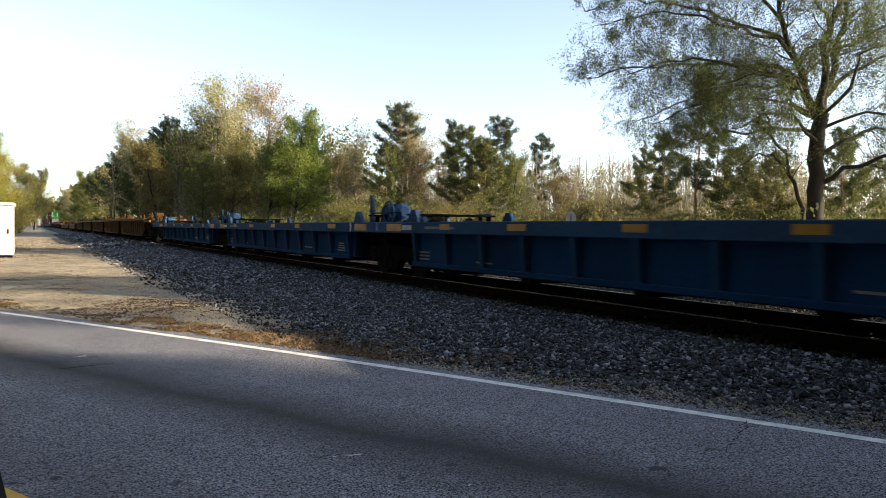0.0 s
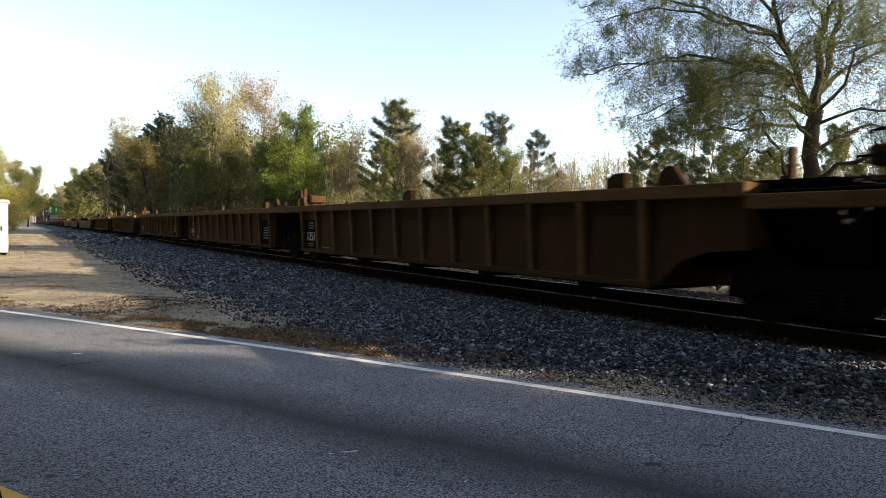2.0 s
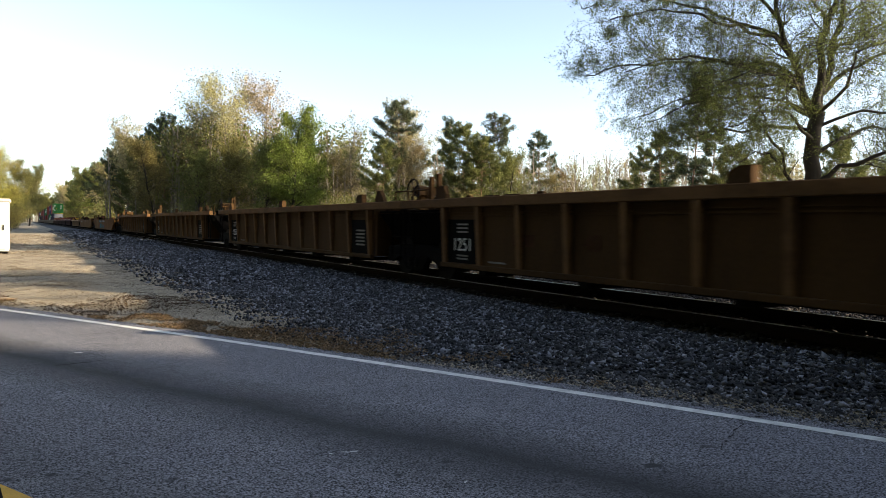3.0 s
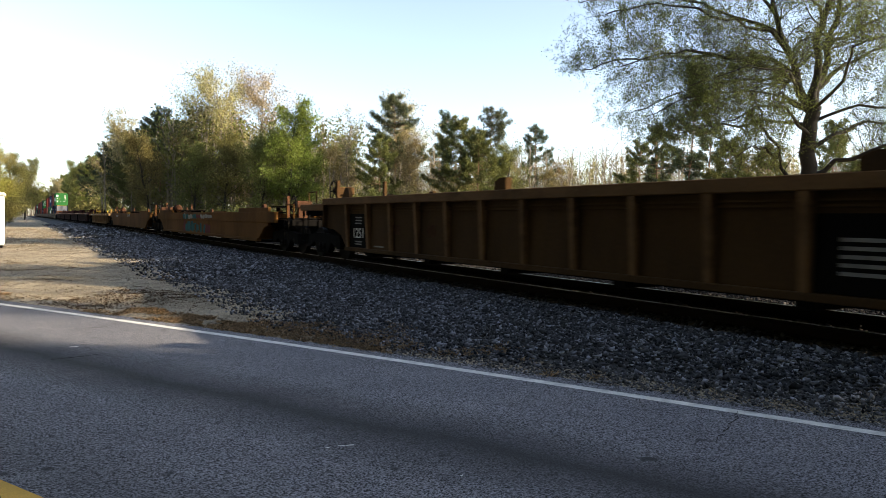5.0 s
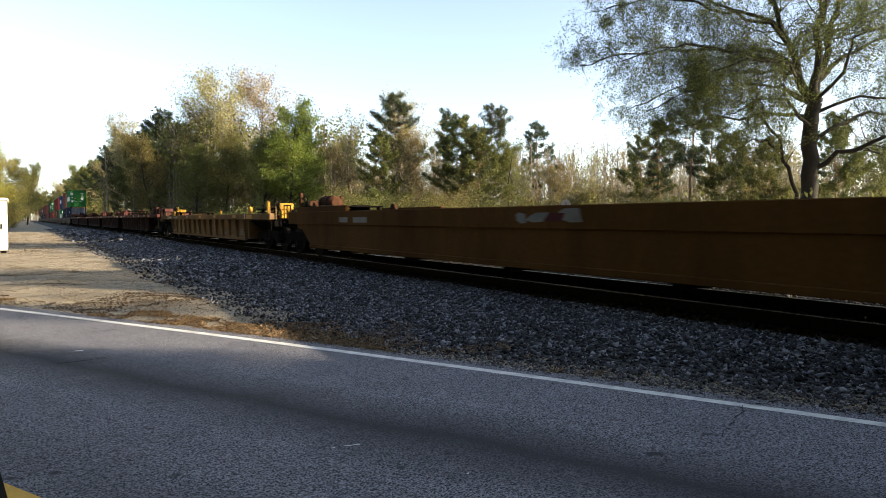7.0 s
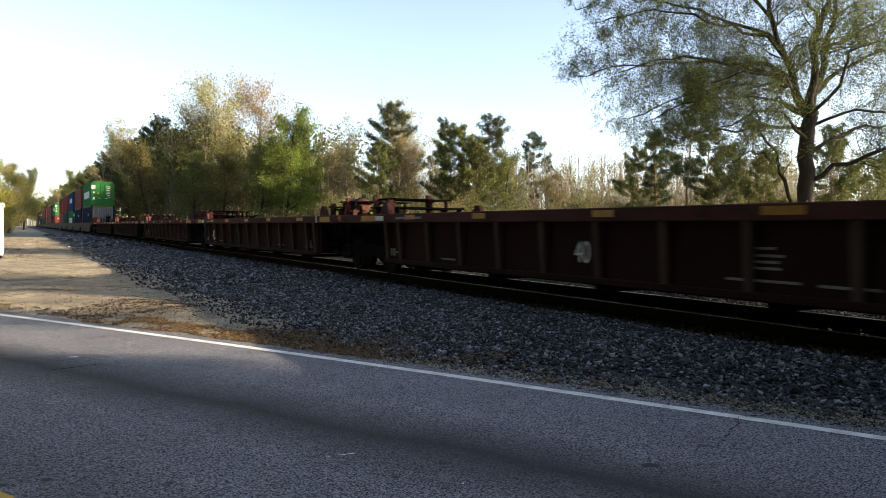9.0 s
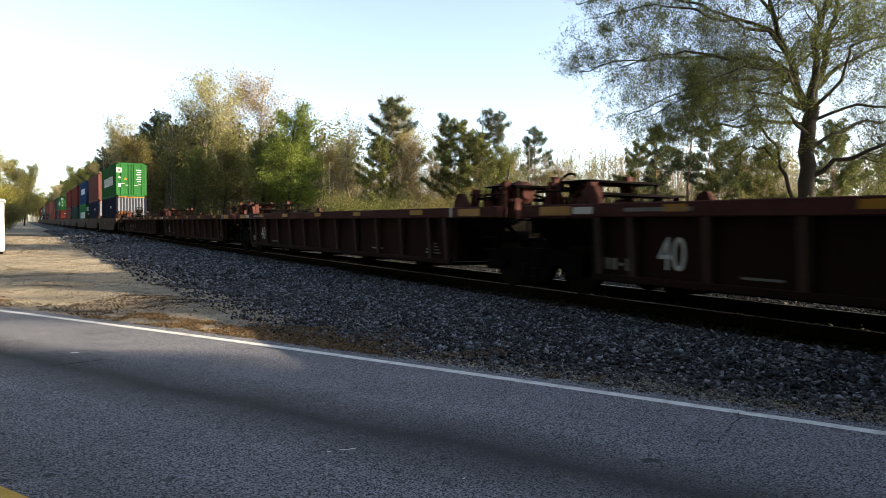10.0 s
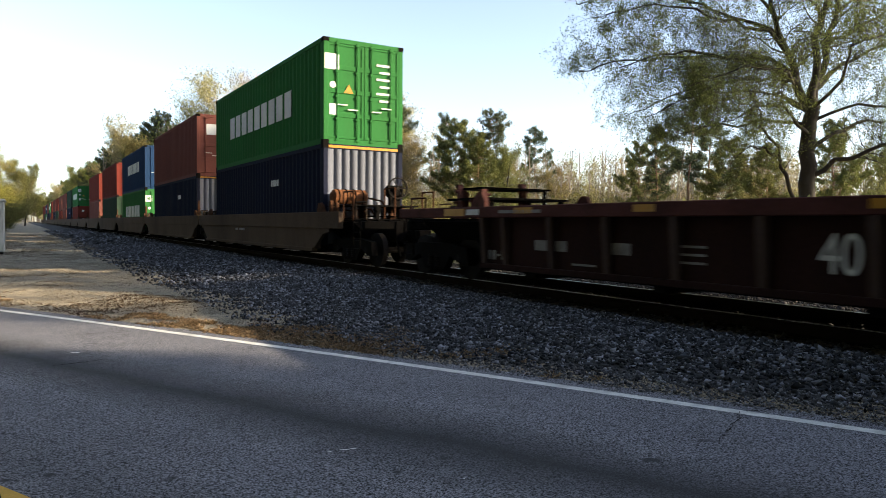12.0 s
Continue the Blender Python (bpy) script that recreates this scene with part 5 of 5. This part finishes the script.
blue = well_car("well_car", gears=("", "tank brake"), posts=((), ((-0.9, 0.24, 0.62),)), trucks=(7.95,), **BLUE_CAR)
put(blue, -265.5)
again(blue, -281.4)
again(blue, -297.3)
put(well_car("well_car", ends=(4.0, 1.65), gears=("brake", "tank brake"), posts=(((-0.9, 1.0, 0.4), (0.7, 2.2, 0.5)), ((-0.9, 0.24, 0.62),)), trucks=(8.6,), seed=3, **BLUE_CAR), -249.6)

TAN_POSTS = ((-1.0, 0.75, 0.55), (-1.0, 1.05, 0.5))
first_tan = well_car("well_car", ends=(1.5, 4.0), gears=("brake", "brake"), posts=(TAN_POSTS, ((-0.9, 1.6, 0.4),)), trucks=(8.0, -8.8), **TAN_CAR)
tan_marks(first_tan, False)
put(first_tan, -227.1)
tan = well_car("well_car", gears=("", "brake"), posts=(TAN_POSTS, ()), trucks=(8.2,), seed=5, **TAN_CAR)
tan_marks(tan)
put(tan, -211.0)
again(tan, -194.6)
again(tan, -176.6)
end_tan = well_car("well_car", ends=(3.2, 1.65), gears=("brake", ""), posts=(((-1.0, 1.4, 0.5), (0.9, 2.4, 0.6)), ()), trucks=(8.8,), seed=6, **TAN_CAR)
tan_marks(end_tan)
put(end_tan, -158.5)
orange = well_car("well_car", gears=("brake tank", "brake"), posts=(((-0.9, 2.3, 0.6), (0.6, 2.7, 0.55)), ((-1.1, 2.2, 0.5), (0.9, 1.4, 0.4))), **ORANGE_CAR)
put(orange, -135.5)
second_orange = again(orange, -110.5)
yellow = well_car("well_car", gears=("brake", "brake"), posts=(((-0.8, 1.5, 0.5),), ((-1.1, 1.9, 0.42), (-0.6, 2.5, 0.3))), **YELLOW_CAR)
put(yellow, -87.3)
oxide = well_car("well_car", gears=("brake", "tank"), posts=(((-1.1, 1.3, 0.3),), ((-0.9, 0.9, 0.3),)), trucks=(8.4,), **OXIDE_CAR)
text_on(oxide, "40", 5.3, 0.85, 0.6, M_WHITE, XW)
put(oxide, -13.0)
again(oxide, -30.2)
again(oxide, -47.35)
rear_oxide = well_car("well_car", ends=(2.39, 4.0), gears=("", "brake"), posts=((), ((-0.9, 2.4, 0.4),)), trucks=(8.4, -8.8), seed=8, **OXIDE_CAR)
put(rear_oxide, -64.8)
last_oxide = well_car("well_car", ends=(3.0, 1.65), gears=("", "brake tank"), posts=(((-0.9, 1.2, 0.3),), ()), trucks=(8.7,), seed=9, **OXIDE_CAR)
put(last_oxide, 3.5)
first_stack = well_car("well_car", ends=(1.7, 3.2), gears=("", "drum"), posts=((), ((-1.25, 0.95, 0.3), (-1.25, 1.35, 0.2))), trucks=(7.95, -8.2), **STACK_CAR)
put(first_stack, 24.6)
stack = well_car("well_car", ends=(1.7, 1.7), gears=("", ""), posts=((), ((-1.2, 0.6, 0.7),)), trucks=(7.95,), seed=4, **STACK_CAR)
STACKS = [24.6 + 16.0 * k for k in range(19)]
put(stack, STACKS[1])
for u in STACKS[2:]:
    again(stack, u)

# lettering that only some cars carry
text_on(last_oxide, "40", 0.36, 0.93, 0.6, M_WHITE, XW)
text_on(rear_oxide, "40", 0.36, 0.93, 0.45, M_WHITE, XW)
for z, w in ((0.86, 0.9), (1.0, 0.45), (1.07, 0.4), (1.14, 0.5), (1.22, 0.3)):
    stencil(rear_oxide, -1, -2.5, z, w, 0.03, name="data_stencil")
for y, w in ((-2.6, 0.5), (-1.2, 0.75)):
    stencil(last_oxide, -1, y + 6.0, 1.08, w, 0.16, M_FADED, "faded_mark")
for k in range(3):
    stencil(last_oxide, -1, 2.2, 0.95 + 0.1 * k, 0.5, 0.03, name="data_stencil")
for k, (y, w) in enumerate(((6.7, 0.55), (5.7, 0.8))):
    mb = MB()
    mb.box(-(W + 0.003), -(W - 0.002), y - w / 2, y + w / 2, 1.33, 1.46)
    part("faded_mark", mb, M_FADED, second_orange)
for k, (y, w) in enumerate(((1.6, 0.3), (0.9, 0.75))):
    mb = MB()
    mb.box(-(W - 0.024), -(W - 0.031), y - w / 2, y + w / 2, 1.12, 1.2)
    part("faded_mark", mb, M_FADED, first_stack)

def cpaint(nm, col):
    return paint(nm, col, 0.8, dirt=(col[0] * 0.5 + 0.02, col[1] * 0.5 + 0.015, col[2] * 0.5 + 0.01), amount=0.45, scale=0.6, streak=4, fine=0.06, bump=0.05, gloss=0.04)

C = {}

def graffiti(car, seed, runs):
    """Sprayed slanted shapes on a car's side, as thin films: runs of (from, to, z, height, materials)."""
    rng = random.Random(seed)
    k = 0
    for y0, y1, z, h, mats in runs:
        y = y0
        while y < y1:
            w = rng.uniform(0.22, 0.6)
            s = rng.uniform(-0.15, 0.15)
            hh = h * rng.uniform(0.6, 1.1)
            zz = z + rng.uniform(-0.1, 0.1) * h
            ol = [(y, zz - hh / 2), (y + w * 0.55, zz - hh / 2 * rng.uniform(0.7, 1.2)), (y + w, zz - hh * 0.3), (y + w + s, zz + hh * 0.25), (y + w * 0.7 + s, zz + hh / 2), (y + s, zz + hh / 2 * rng.uniform(0.7, 1.1))]
            mb = MB()
            x = -(W + 0.001 + 0.0004 * k) if z > 1.27 else -(W - 0.029 + 0.0004 * k)
            mb.prism(ol, "x", x, x + 0.001)
            part("graffiti", mb, rng.choice(mats), car, "sprayed graffiti shape")
            y += w * rng.uniform(0.6, 1.05)
            k += 1


M_TEAL = paint("teal_spray", (0.02, 0.09, 0.10), 0.8, dirt=(0.015, 0.03, 0.03), amount=0.6, scale=2, gloss=0.05)
M_PINK = paint("dull_red_spray", (0.11, 0.03, 0.035), 0.8, dirt=(0.04, 0.02, 0.02), amount=0.6, scale=2, gloss=0.05)
M_PALE = paint("pale_spray", (0.22, 0.22, 0.21), 0.8, dirt=(0.08, 0.07, 0.06), amount=0.6, scale=2, gloss=0.05)
graffiti(orange, 3, ((0.6, 3.4, 0.95, 0.5, (M_TEAL, M_TEAL, M_PINK)), (-2.4, 0.6, 0.93, 0.45, (M_PINK, M_ORANGE, M_TEAL)), (0.8, 3.2, 1.43, 0.26, (M_TEAL, M_TEAL, M_PALE)), (-0.6, 0.8, 1.43, 0.25, (M_PINK, M_TEAL)), (-2.6, -0.8, 1.45, 0.2, (M_PALE,))))
graffiti(second_orange, 5, ((-2.0, -0.6, 1.45, 0.2, (M_PALE, M_PINK)),))
P_GREEN = cpaint("green_container_paint", (0.024, 0.128, 0.036))
P_NAVY = cpaint("navy_container_paint", (0.010, 0.014, 0.030))
P_BROWN = cpaint("brown_container_paint", (0.15, 0.055, 0.045))
P_RED = cpaint("red_container_paint", (0.14, 0.028, 0.021))
P_BLUE = cpaint("blue_container_paint", (0.012, 0.035, 0.085))
P_DARK = cpaint("dark_green_container_paint", (0.025, 0.05, 0.035))
C["green"] = container("bright green corrugated shipping container with doors", P_GREEN)
# Navy front wall paler than its sides: the sun's glare put into the paint.
C["navy"] = container("navy blue corrugated shipping container with a pale front wall", P_NAVY, cpaint("sunlit_navy_front", (0.125, 0.135, 0.165)), mark="front")
C["brown"] = container("brown corrugated shipping container with doors", P_BROWN)
C["red"] = container("red corrugated shipping container with doors", P_RED)
C["blue"] = container("blue corrugated shipping container with doors", P_BLUE)
C["dark"] = container("dark green corrugated shipping container", P_DARK)


def side_marks(c, y0, y1, z, h, n, m):
    """A company name shown as plain letter-sized blocks on the side towards the road."""
    w = (y1 - y0) / n
    for k in range(n):
        mb = MB()
        mb.box(-1.2155, -1.205, y0 + w * k + w * 0.12, y0 + w * (k + 1) - w * 0.14, z, z + h)
        part("name_block", mb, m, c)


def door_sticker(c, x, z, w, h, m, name="placard", round_=False):
    mb = MB()
    if round_:
        mb.tube((x, -6.096, z), (x, -6.092, z), w / 2, n=20)
    else:
        mb.box(x - w / 2, x + w / 2, -6.096, -6.092, z - h / 2, z + h / 2)
    part(name, mb, m, c)


M_MARK2 = paint("dull_white_mark", (0.6, 0.62, 0.6), 0.6, dirt=(0.35, 0.35, 0.33), amount=0.4, scale=2, gloss=0.05)
side_marks(C["green"], -3.5, 3.9, 1.06, 0.8, 9, M_MARK2)
door_sticker(C["green"], -0.98, 2.25, 0.42, 0.42, M_MARK)
door_sticker(C["green"], -0.98, 2.25, 0.22, 0.22, P_GREEN, "emblem", True)
door_sticker(C["green"], -0.95, 1.62, 0.18, 0.18, M_MARK, "placard", True)
door_sticker(C["green"], -0.95, 0.95, 0.2, 0.3, M_MARK)
mb = MB()
mb.prism([(-0.62, 1.42), (-0.34, 1.42), (-0.48, 1.66)], "y", -6.097, -6.092)
part("warning_triangle", mb, M_REFLECT, C["green"])
for k in range(6):
    door_sticker(C["green"], 0.6 + 0.05 * (k % 2), 2.3 - 0.2 * k, 0.45 - 0.1 * (k % 2), 0.06, M_MARK2, "data_line")
side_marks(C["navy"], -2.2, -0.4 - 1.0, 1.9, 0.2, 4, M_MARK2)
side_marks(C["blue"], -3.4, 2.6, 1.3, 0.7, 9, M_MARK2)
door_sticker(C["brown"], -0.55, 2.2, 0.45, 0.5, M_MARK)
door_sticker(C["red"], -0.55, 2.2, 0.3, 0.2, M_MARK)
ORDER = [("navy", "green"), ("navy", "brown"), ("green", "blue"), ("dark", "red"), ("brown", "red"), (None, None), ("red", "green"), ("navy", "dark"), ("brown", "brown"), ("red", "brown"), ("dark", "red"), ("navy", "brown"), ("red", "red")]
used = set()
BASE = FLOOR + 0.045
for k, u in enumerate(STACKS):
    low, high_ = ORDER[k % len(ORDER)]
    for kind, z in ((low, BASE), (high_, BASE + 2.9)):
        if kind is None:
            continue
        if kind in used:
            again(C[kind], u - 0.5, z)
        else:
            used.add(kind)
            put(C[kind], u - 0.5, z)


# ---- woods ----
rng0 = random.Random(5)
for kind, ang, dist, h in (
        ("pale_full", 13.2, 92, 19), ("pale_full", 15.7, 95, 19.5), ("tawny", 11.2, 96, 17), ("pine", 9.2, 100, 15.5), ("pine", 6.0, 112, 13.5), ("pine_low", 7.2, 104, 11), ("pine", 8.0, 118, 15), ("pine", 10.6, 104, 14.5), ("pale", 7.8, 110, 15.8), ("tawny", 6.4, 118, 14.5), ("olive", 8.4, 92, 11),
        ("spring", 18.2, 78, 13.5), ("spring", 20.0, 80, 11), ("olive", 16.5, 80, 11), ("olive", 13.8, 84, 11), ("olive", 11.6, 86, 10),
        ("bare", 24.0, 84, 14), ("tawny", 22.6, 82, 10), ("pine", 27.3, 80, 15.3), ("pale", 29.0, 86, 16), ("tawny", 28.2, 74, 11), ("pine_tall", 31.2, 88, 15.2), ("pine_low", 26.0, 70, 9.5),
        ("pine_low", 32.5, 72, 11.5), ("pine", 34.9, 92, 16), ("pine_low", 34.0, 70, 10), ("olive", 36.5, 76, 9.5), ("pine_tall", 38.7, 84, 13), ("tawny", 37.0, 80, 9), ("tawny", 41.0, 86, 9), ("bare", 43.5, 92, 10.5), ("bare", 42.0, 95, 11), ("bare", 45.0, 95, 11), ("tawny", 40.0, 80, 8),
        ("pine_low", 47.0, 70, 9), ("pine_tall", 48.3, 62, 10), ("pine_tall", 50.7, 60, 13.5), ("pine_tall", 52.0, 66, 11), ("pine_low", 56.2, 56, 7), ("pine_low", 53.5, 60, 8), ("olive", 55.0, 70, 8), ("pine_low", 60.5, 60, 9), ("olive", 63.0, 66, 8), ("bare", 57.0, 75, 9)):
    plant(kind, ang, dist, h, rng0.uniform(0, 360))
# the wood goes on along the track, far ahead on both sides
for k in range(44):
    y = 118 + k * 9 + rng0.uniform(-4, 4)
    plant(rng0.choice(["olive", "pale", "pine", "pine", "spring", "pine_low"]), math.degrees(math.atan2(rng0.uniform(17, 24), y)), math.hypot(20, y), rng0.uniform(14, 17) + min(4, k * 0.4), rng0.uniform(0, 360))
for k in range(30):
    y = 88 + k * 18 + rng0.uniform(-4, 4)
    x = -4.0 - rng0.uniform(0, 2) - 0.001 * y
    plant(rng0.choice(["olive", "spring", "olive", "tawny"]), math.degrees(math.atan2(x, y)), math.hypot(x, y), rng0.uniform(6.8, 8) + k * 0.35, rng0.uniform(0, 360))
for x, y, h, kind in ((-3.9, 74, 8.6, "yellow"), (-3.3, 96, 10, "yellow"), (-2.7, 124, 11.5, "yellow"), (-1.8, 158, 13, "olive"), (0.8, 205, 15, "olive"), (1.2, 260, 17, "tawny"), (1.4, 330, 19, "olive")):
    plant(kind, math.degrees(math.atan2(x, y)), math.hypot(x, y), h, rng0.uniform(0, 360))
for k in range(14):
    x = -26 + 3.4 * k + (9 if k > 8 else 0)
    plant(rng0.choice(["olive", "tawny"]), math.degrees(math.atan2(x, 640)), 640 + rng0.uniform(0, 20), rng0.uniform(12, 15), rng0.uniform(0, 360))
big_tree(pose(*bearing(58.9, 36.0), 0, 0, 0, -30.7))
SHRUBS = {k: (shrub(60 + i, k, n), lab) for i, (k, n, lab) in enumerate((("spring", 6500, "bushy green shrub at the wood's edge"), ("olive", 6000, "olive-green shrub at the wood's edge"), ("tawny", 3200, "tawny twiggy shrub at the wood's edge")))}
for k in range(64):
    a = 9 + k * 0.9 + rng0.uniform(-0.4, 0.4)
    r = min(78, 22 / math.sin(radians(a))) + rng0.uniform(0, 14) if a < 20 else rng0.uniform(52, 68)
    kind = rng0.choice(["tawny", "olive", "tawny", "olive"]) if not 19 < a < 25 else "olive"
    if a < 20 and k % 2:
        continue
    x, y = bearing(a, r)
    tree("shrub", SHRUBS[kind][0], SHRUBS[kind][1], "shrub", "shrubs at the wood's edge", pose(x, y, 0, 0, 0, rng0.uniform(0, 360)), rng0.uniform(0.7, 1.4) * (0.6 if a < 21 else 1.0))
for k in range(22):
    y = 62 + k * 6
    x = rng0.uniform(-4.5, -1.5) - (2.0 if y < 80 else 0)
    kind = rng0.choice(["olive", "tawny"])
    tree("shrub", SHRUBS[kind][0], SHRUBS[kind][1], "shrub", "shrubs at the wood's edge", pose(x, y, 0, 0, 0, rng0.uniform(0, 360)), rng0.uniform(0.9, 1.3))
def thicket(name, seed, label, leaf, xs, ys, heights, stems, leaves, size):
    """Undergrowth along the wood's edge beside the track, as one object."""
    rng = np.random.default_rng(seed)
    out, tips = [], []
    for _ in range(stems):
        b = np.array([rng.uniform(*xs), rng.uniform(*ys), 0.0])
        h = rng.uniform(*heights)
        for _ in range(4):
            e = b + np.array([rng.normal(0, 0.28) * h, rng.normal(0, 0.28) * h, h * rng.uniform(0.5, 1.0)])
            out.append((b, e, 0.02, 0.006))
            tips += [b + (e - b) * k for k in (0.3, 0.55, 0.8, 1.0)]
    ob = thing(name, label, "undergrowth", kind="stuff")
    part("stems", limb_mesh("stems", out, M_BARK, 4), None, ob)
    part("crowns", leaf_mesh("crowns", rng, scatter(rng, tips, leaves, 0.4), size, M_LEAF[leaf]), None, ob)
    return ob


thicket("undergrowth", 81, "dark leafy undergrowth at the wood's foot", "pine_light", (18, 30), (66, 190), (1.6, 3.4), 700, 130000, 0.1)
thicket("undergrowth", 82, "far undergrowth along the track", "olive", (14.5, 24), (190, 620), (3, 6), 420, 40000, 0.4)
thicket("undergrowth", 83, "dark undergrowth behind the wood's edge", "pine_light", (38, 64), (26, 76), (1.6, 3.0), 500, 90000, 0.09)
# added behind the train, out of sight, to shade the ballast beyond the rails
thicket("undergrowth", 84, "low weeds added to shade the far side of the track", "olive", (13.3, 14.8), (-6, 60), (1.0, 1.45), 420, 60000, 0.08)
woods("distant_woods", 71, "distant woods of olive and tawny budding trees", "olive", (5, 70), (96, 135), (6, 11), 400, 60000, 0.2)
woods("distant_woods", 72, "thin tawny saplings behind the wood's edge", "tawny", (20, 68), (76, 110), (6, 11), 460, 34000, 0.11)
woods("distant_woods", 76, "far woods that close the view down the track", "olive", (-2.4, 3.6), (640, 690), (16, 24), 170, 30000, 0.9)
woods("distant_woods", 73, "deep woods along the far side of the track", "olive", (8.5, 24), (90, 125), (10, 15), 220, 60000, 0.22)
# unseen trees across the road and behind, added to keep the low sun and half the sky from the road
for x, y, h, kind in ((13, -19.5, 15, "spring"), (18, -22.4, 12, "olive"), (16.5, -14, 9.5, "spring"), (18, -13.2, 13, "spring"), (20, -10.6, 13, "olive"), (18, -28, 17, "olive"), (9, -23.6, 15, "spring"), (14.5, -7, 11, "olive"), (14, -33, 18, "olive"), (4, -22, 15, "spring"), (8, -34, 17, "olive"), (-1, -24, 15, "olive"), (22, -36, 19, "spring"), (14, -46, 19, "spring")):
    plant(kind, math.degrees(math.atan2(x, y)), math.hypot(x, y), h, rng0.uniform(0, 360))
for x, y, h in ((17, -8.5, 7.5), (21, -11.5, 9), (18, -10.5, 8), (25, -15, 11)):
    plant("spring", math.degrees(math.atan2(x, y)), math.hypot(x, y), h, rng0.uniform(0, 360))
# added out of view, to cast shade bands over dirt and road
plant("tawny", math.degrees(math.atan2(19, -2.2)), math.hypot(19, -2.2), 7.6, 75)
plant("olive", math.degrees(math.atan2(21, 0.6)), math.hypot(21, 0.6), 9, 160)
plant("tawny", math.degrees(math.atan2(23.5, 2.2)), math.hypot(23.5, 2.2), 9.5, 20)
# unseen rows and woods added on the near side, to cut skylight on the train
for k in range(13):
    y = 44 + 3.2 * k
    for x in (-7.5, -12.5):
        xx = x - rng0.uniform(0, 1.5)
        plant(rng0.choice(["spring", "olive"]), math.degrees(math.atan2(xx, y)), math.hypot(xx, y), rng0.uniform(12, 15), rng0.uniform(0, 360))
for k in range(34):
    y = -40 + 2.6 * k
    x = min(-8.5, road_x(y) - 13.0) - rng0.uniform(0, 2)
    for j in range(2):
        plant(rng0.choice(["spring", "olive", "pine_low"]), math.degrees(math.atan2(x - 4 * j, y)), math.hypot(x - 4 * j, y), rng0.uniform(21, 27), rng0.uniform(0, 360))
woods("roadside_woods", 75, "dense tall unseen woods added on the near side of the road to screen the sky", "olive", (195, 300), (14, 26), (18, 26), 160, 40000, 0.8)

# ---- roadside things ----
M_CABINET = paint("white_cabinet_paint", (0.5, 0.5, 0.47), 0.5, dirt=(0.4, 0.36, 0.3), amount=0.4, scale=0.8, streak=3)


def cabinet(at):
    c = thing("signal_cabinet", "white steel railway signal cabinet on bare ground", "cabinet", at=at)
    mb = MB()
    mb.box(-1.9, 0, 0, 2.4, 0.12, 2.15, 0.02)
    part("body", mb, M_CABINET, c)
    mb = MB()
    mb.box(-1.96, 0.06, -0.06, 2.46, 2.15, 2.27, 0.03)
    part("roof", mb, M_CABINET, c)
    mb = MB()
    mb.box(-1.85, -0.05, 0.05, 2.35, 0.0, 0.12)
    part("base", mb, M_BLACK, c)
    mb = MB()
    mb.box(-1.05, -0.1, -0.03, 0.0, 0.2, 2.05, 0.01)
    d = part("door", mb, M_CABINET, c)
    mb = MB()
    mb.box(-0.2, -0.16, -0.06, -0.03, 1.0, 1.2)
    part("handle", mb, M_BLACK, d)
    return c


cabinet(pose(-0.6, 33.5, 0))


def post_sign(at):
    s = thing("trackside_sign", "white oval-topped sign plate on a post beside the track", "sign", at=at)
    mb = MB()
    n = 14
    ol = [(0.13 * math.cos(math.pi * k / n), 1.78 + 0.16 * math.sin(math.pi * k / n)) for k in range(n + 1)] + [(-0.13, 1.35), (0.13, 1.35)]
    mb.prism(ol, "y", -0.006, 0.006)
    pl = part("plate", mb, M_CABINET, s)
    mb = MB()
    mb.box(-0.012, 0.012, -0.009, -0.006, 1.5, 1.86)
    part("mark", mb, M_BLACK, pl)
    mb = MB()
    mb.box(-0.035, 0.035, 0.007, 0.06, 0, 1.6, 0.006)
    part("post", mb, M_BLACK, s)
    return s


post_sign(pose(*bearing(41.1, 18.7), 0, 0, 0, -41))


def car_door(at):
    """The dark edge of the parked car from which the view is taken."""
    c = thing("car_door", "dark edge of a parked car's open door", "car door", at=at)
    mb = MB()
    mb.prism([(-0.9, 0.12), (0.022, 0.12), (0.016, 1.15), (0.004, 1.21), (-0.02, 1.245), (-0.06, 1.26), (-0.9, 1.27)], "y", 0.0, 0.05)
    part("door_panel", mb, M_BLACK, c)
    mb = MB()
    mb.box(-0.9, 0.0, 0.005, 0.045, 0.0, 0.12, 0.01)
    part("sill", mb, M_BLACK, c)
    return c


car_door(pose(-0.029, 0.62, 0.004, 0, 0, 0))


def motions():
    for ob, u, z, x in MOVING:
        walk(ob, [(t, pose(TRACK + x, u + SPEED * (12.0 - t), z)) for t in (0.0, 4.0, 8.0, 12.0)])


motions()
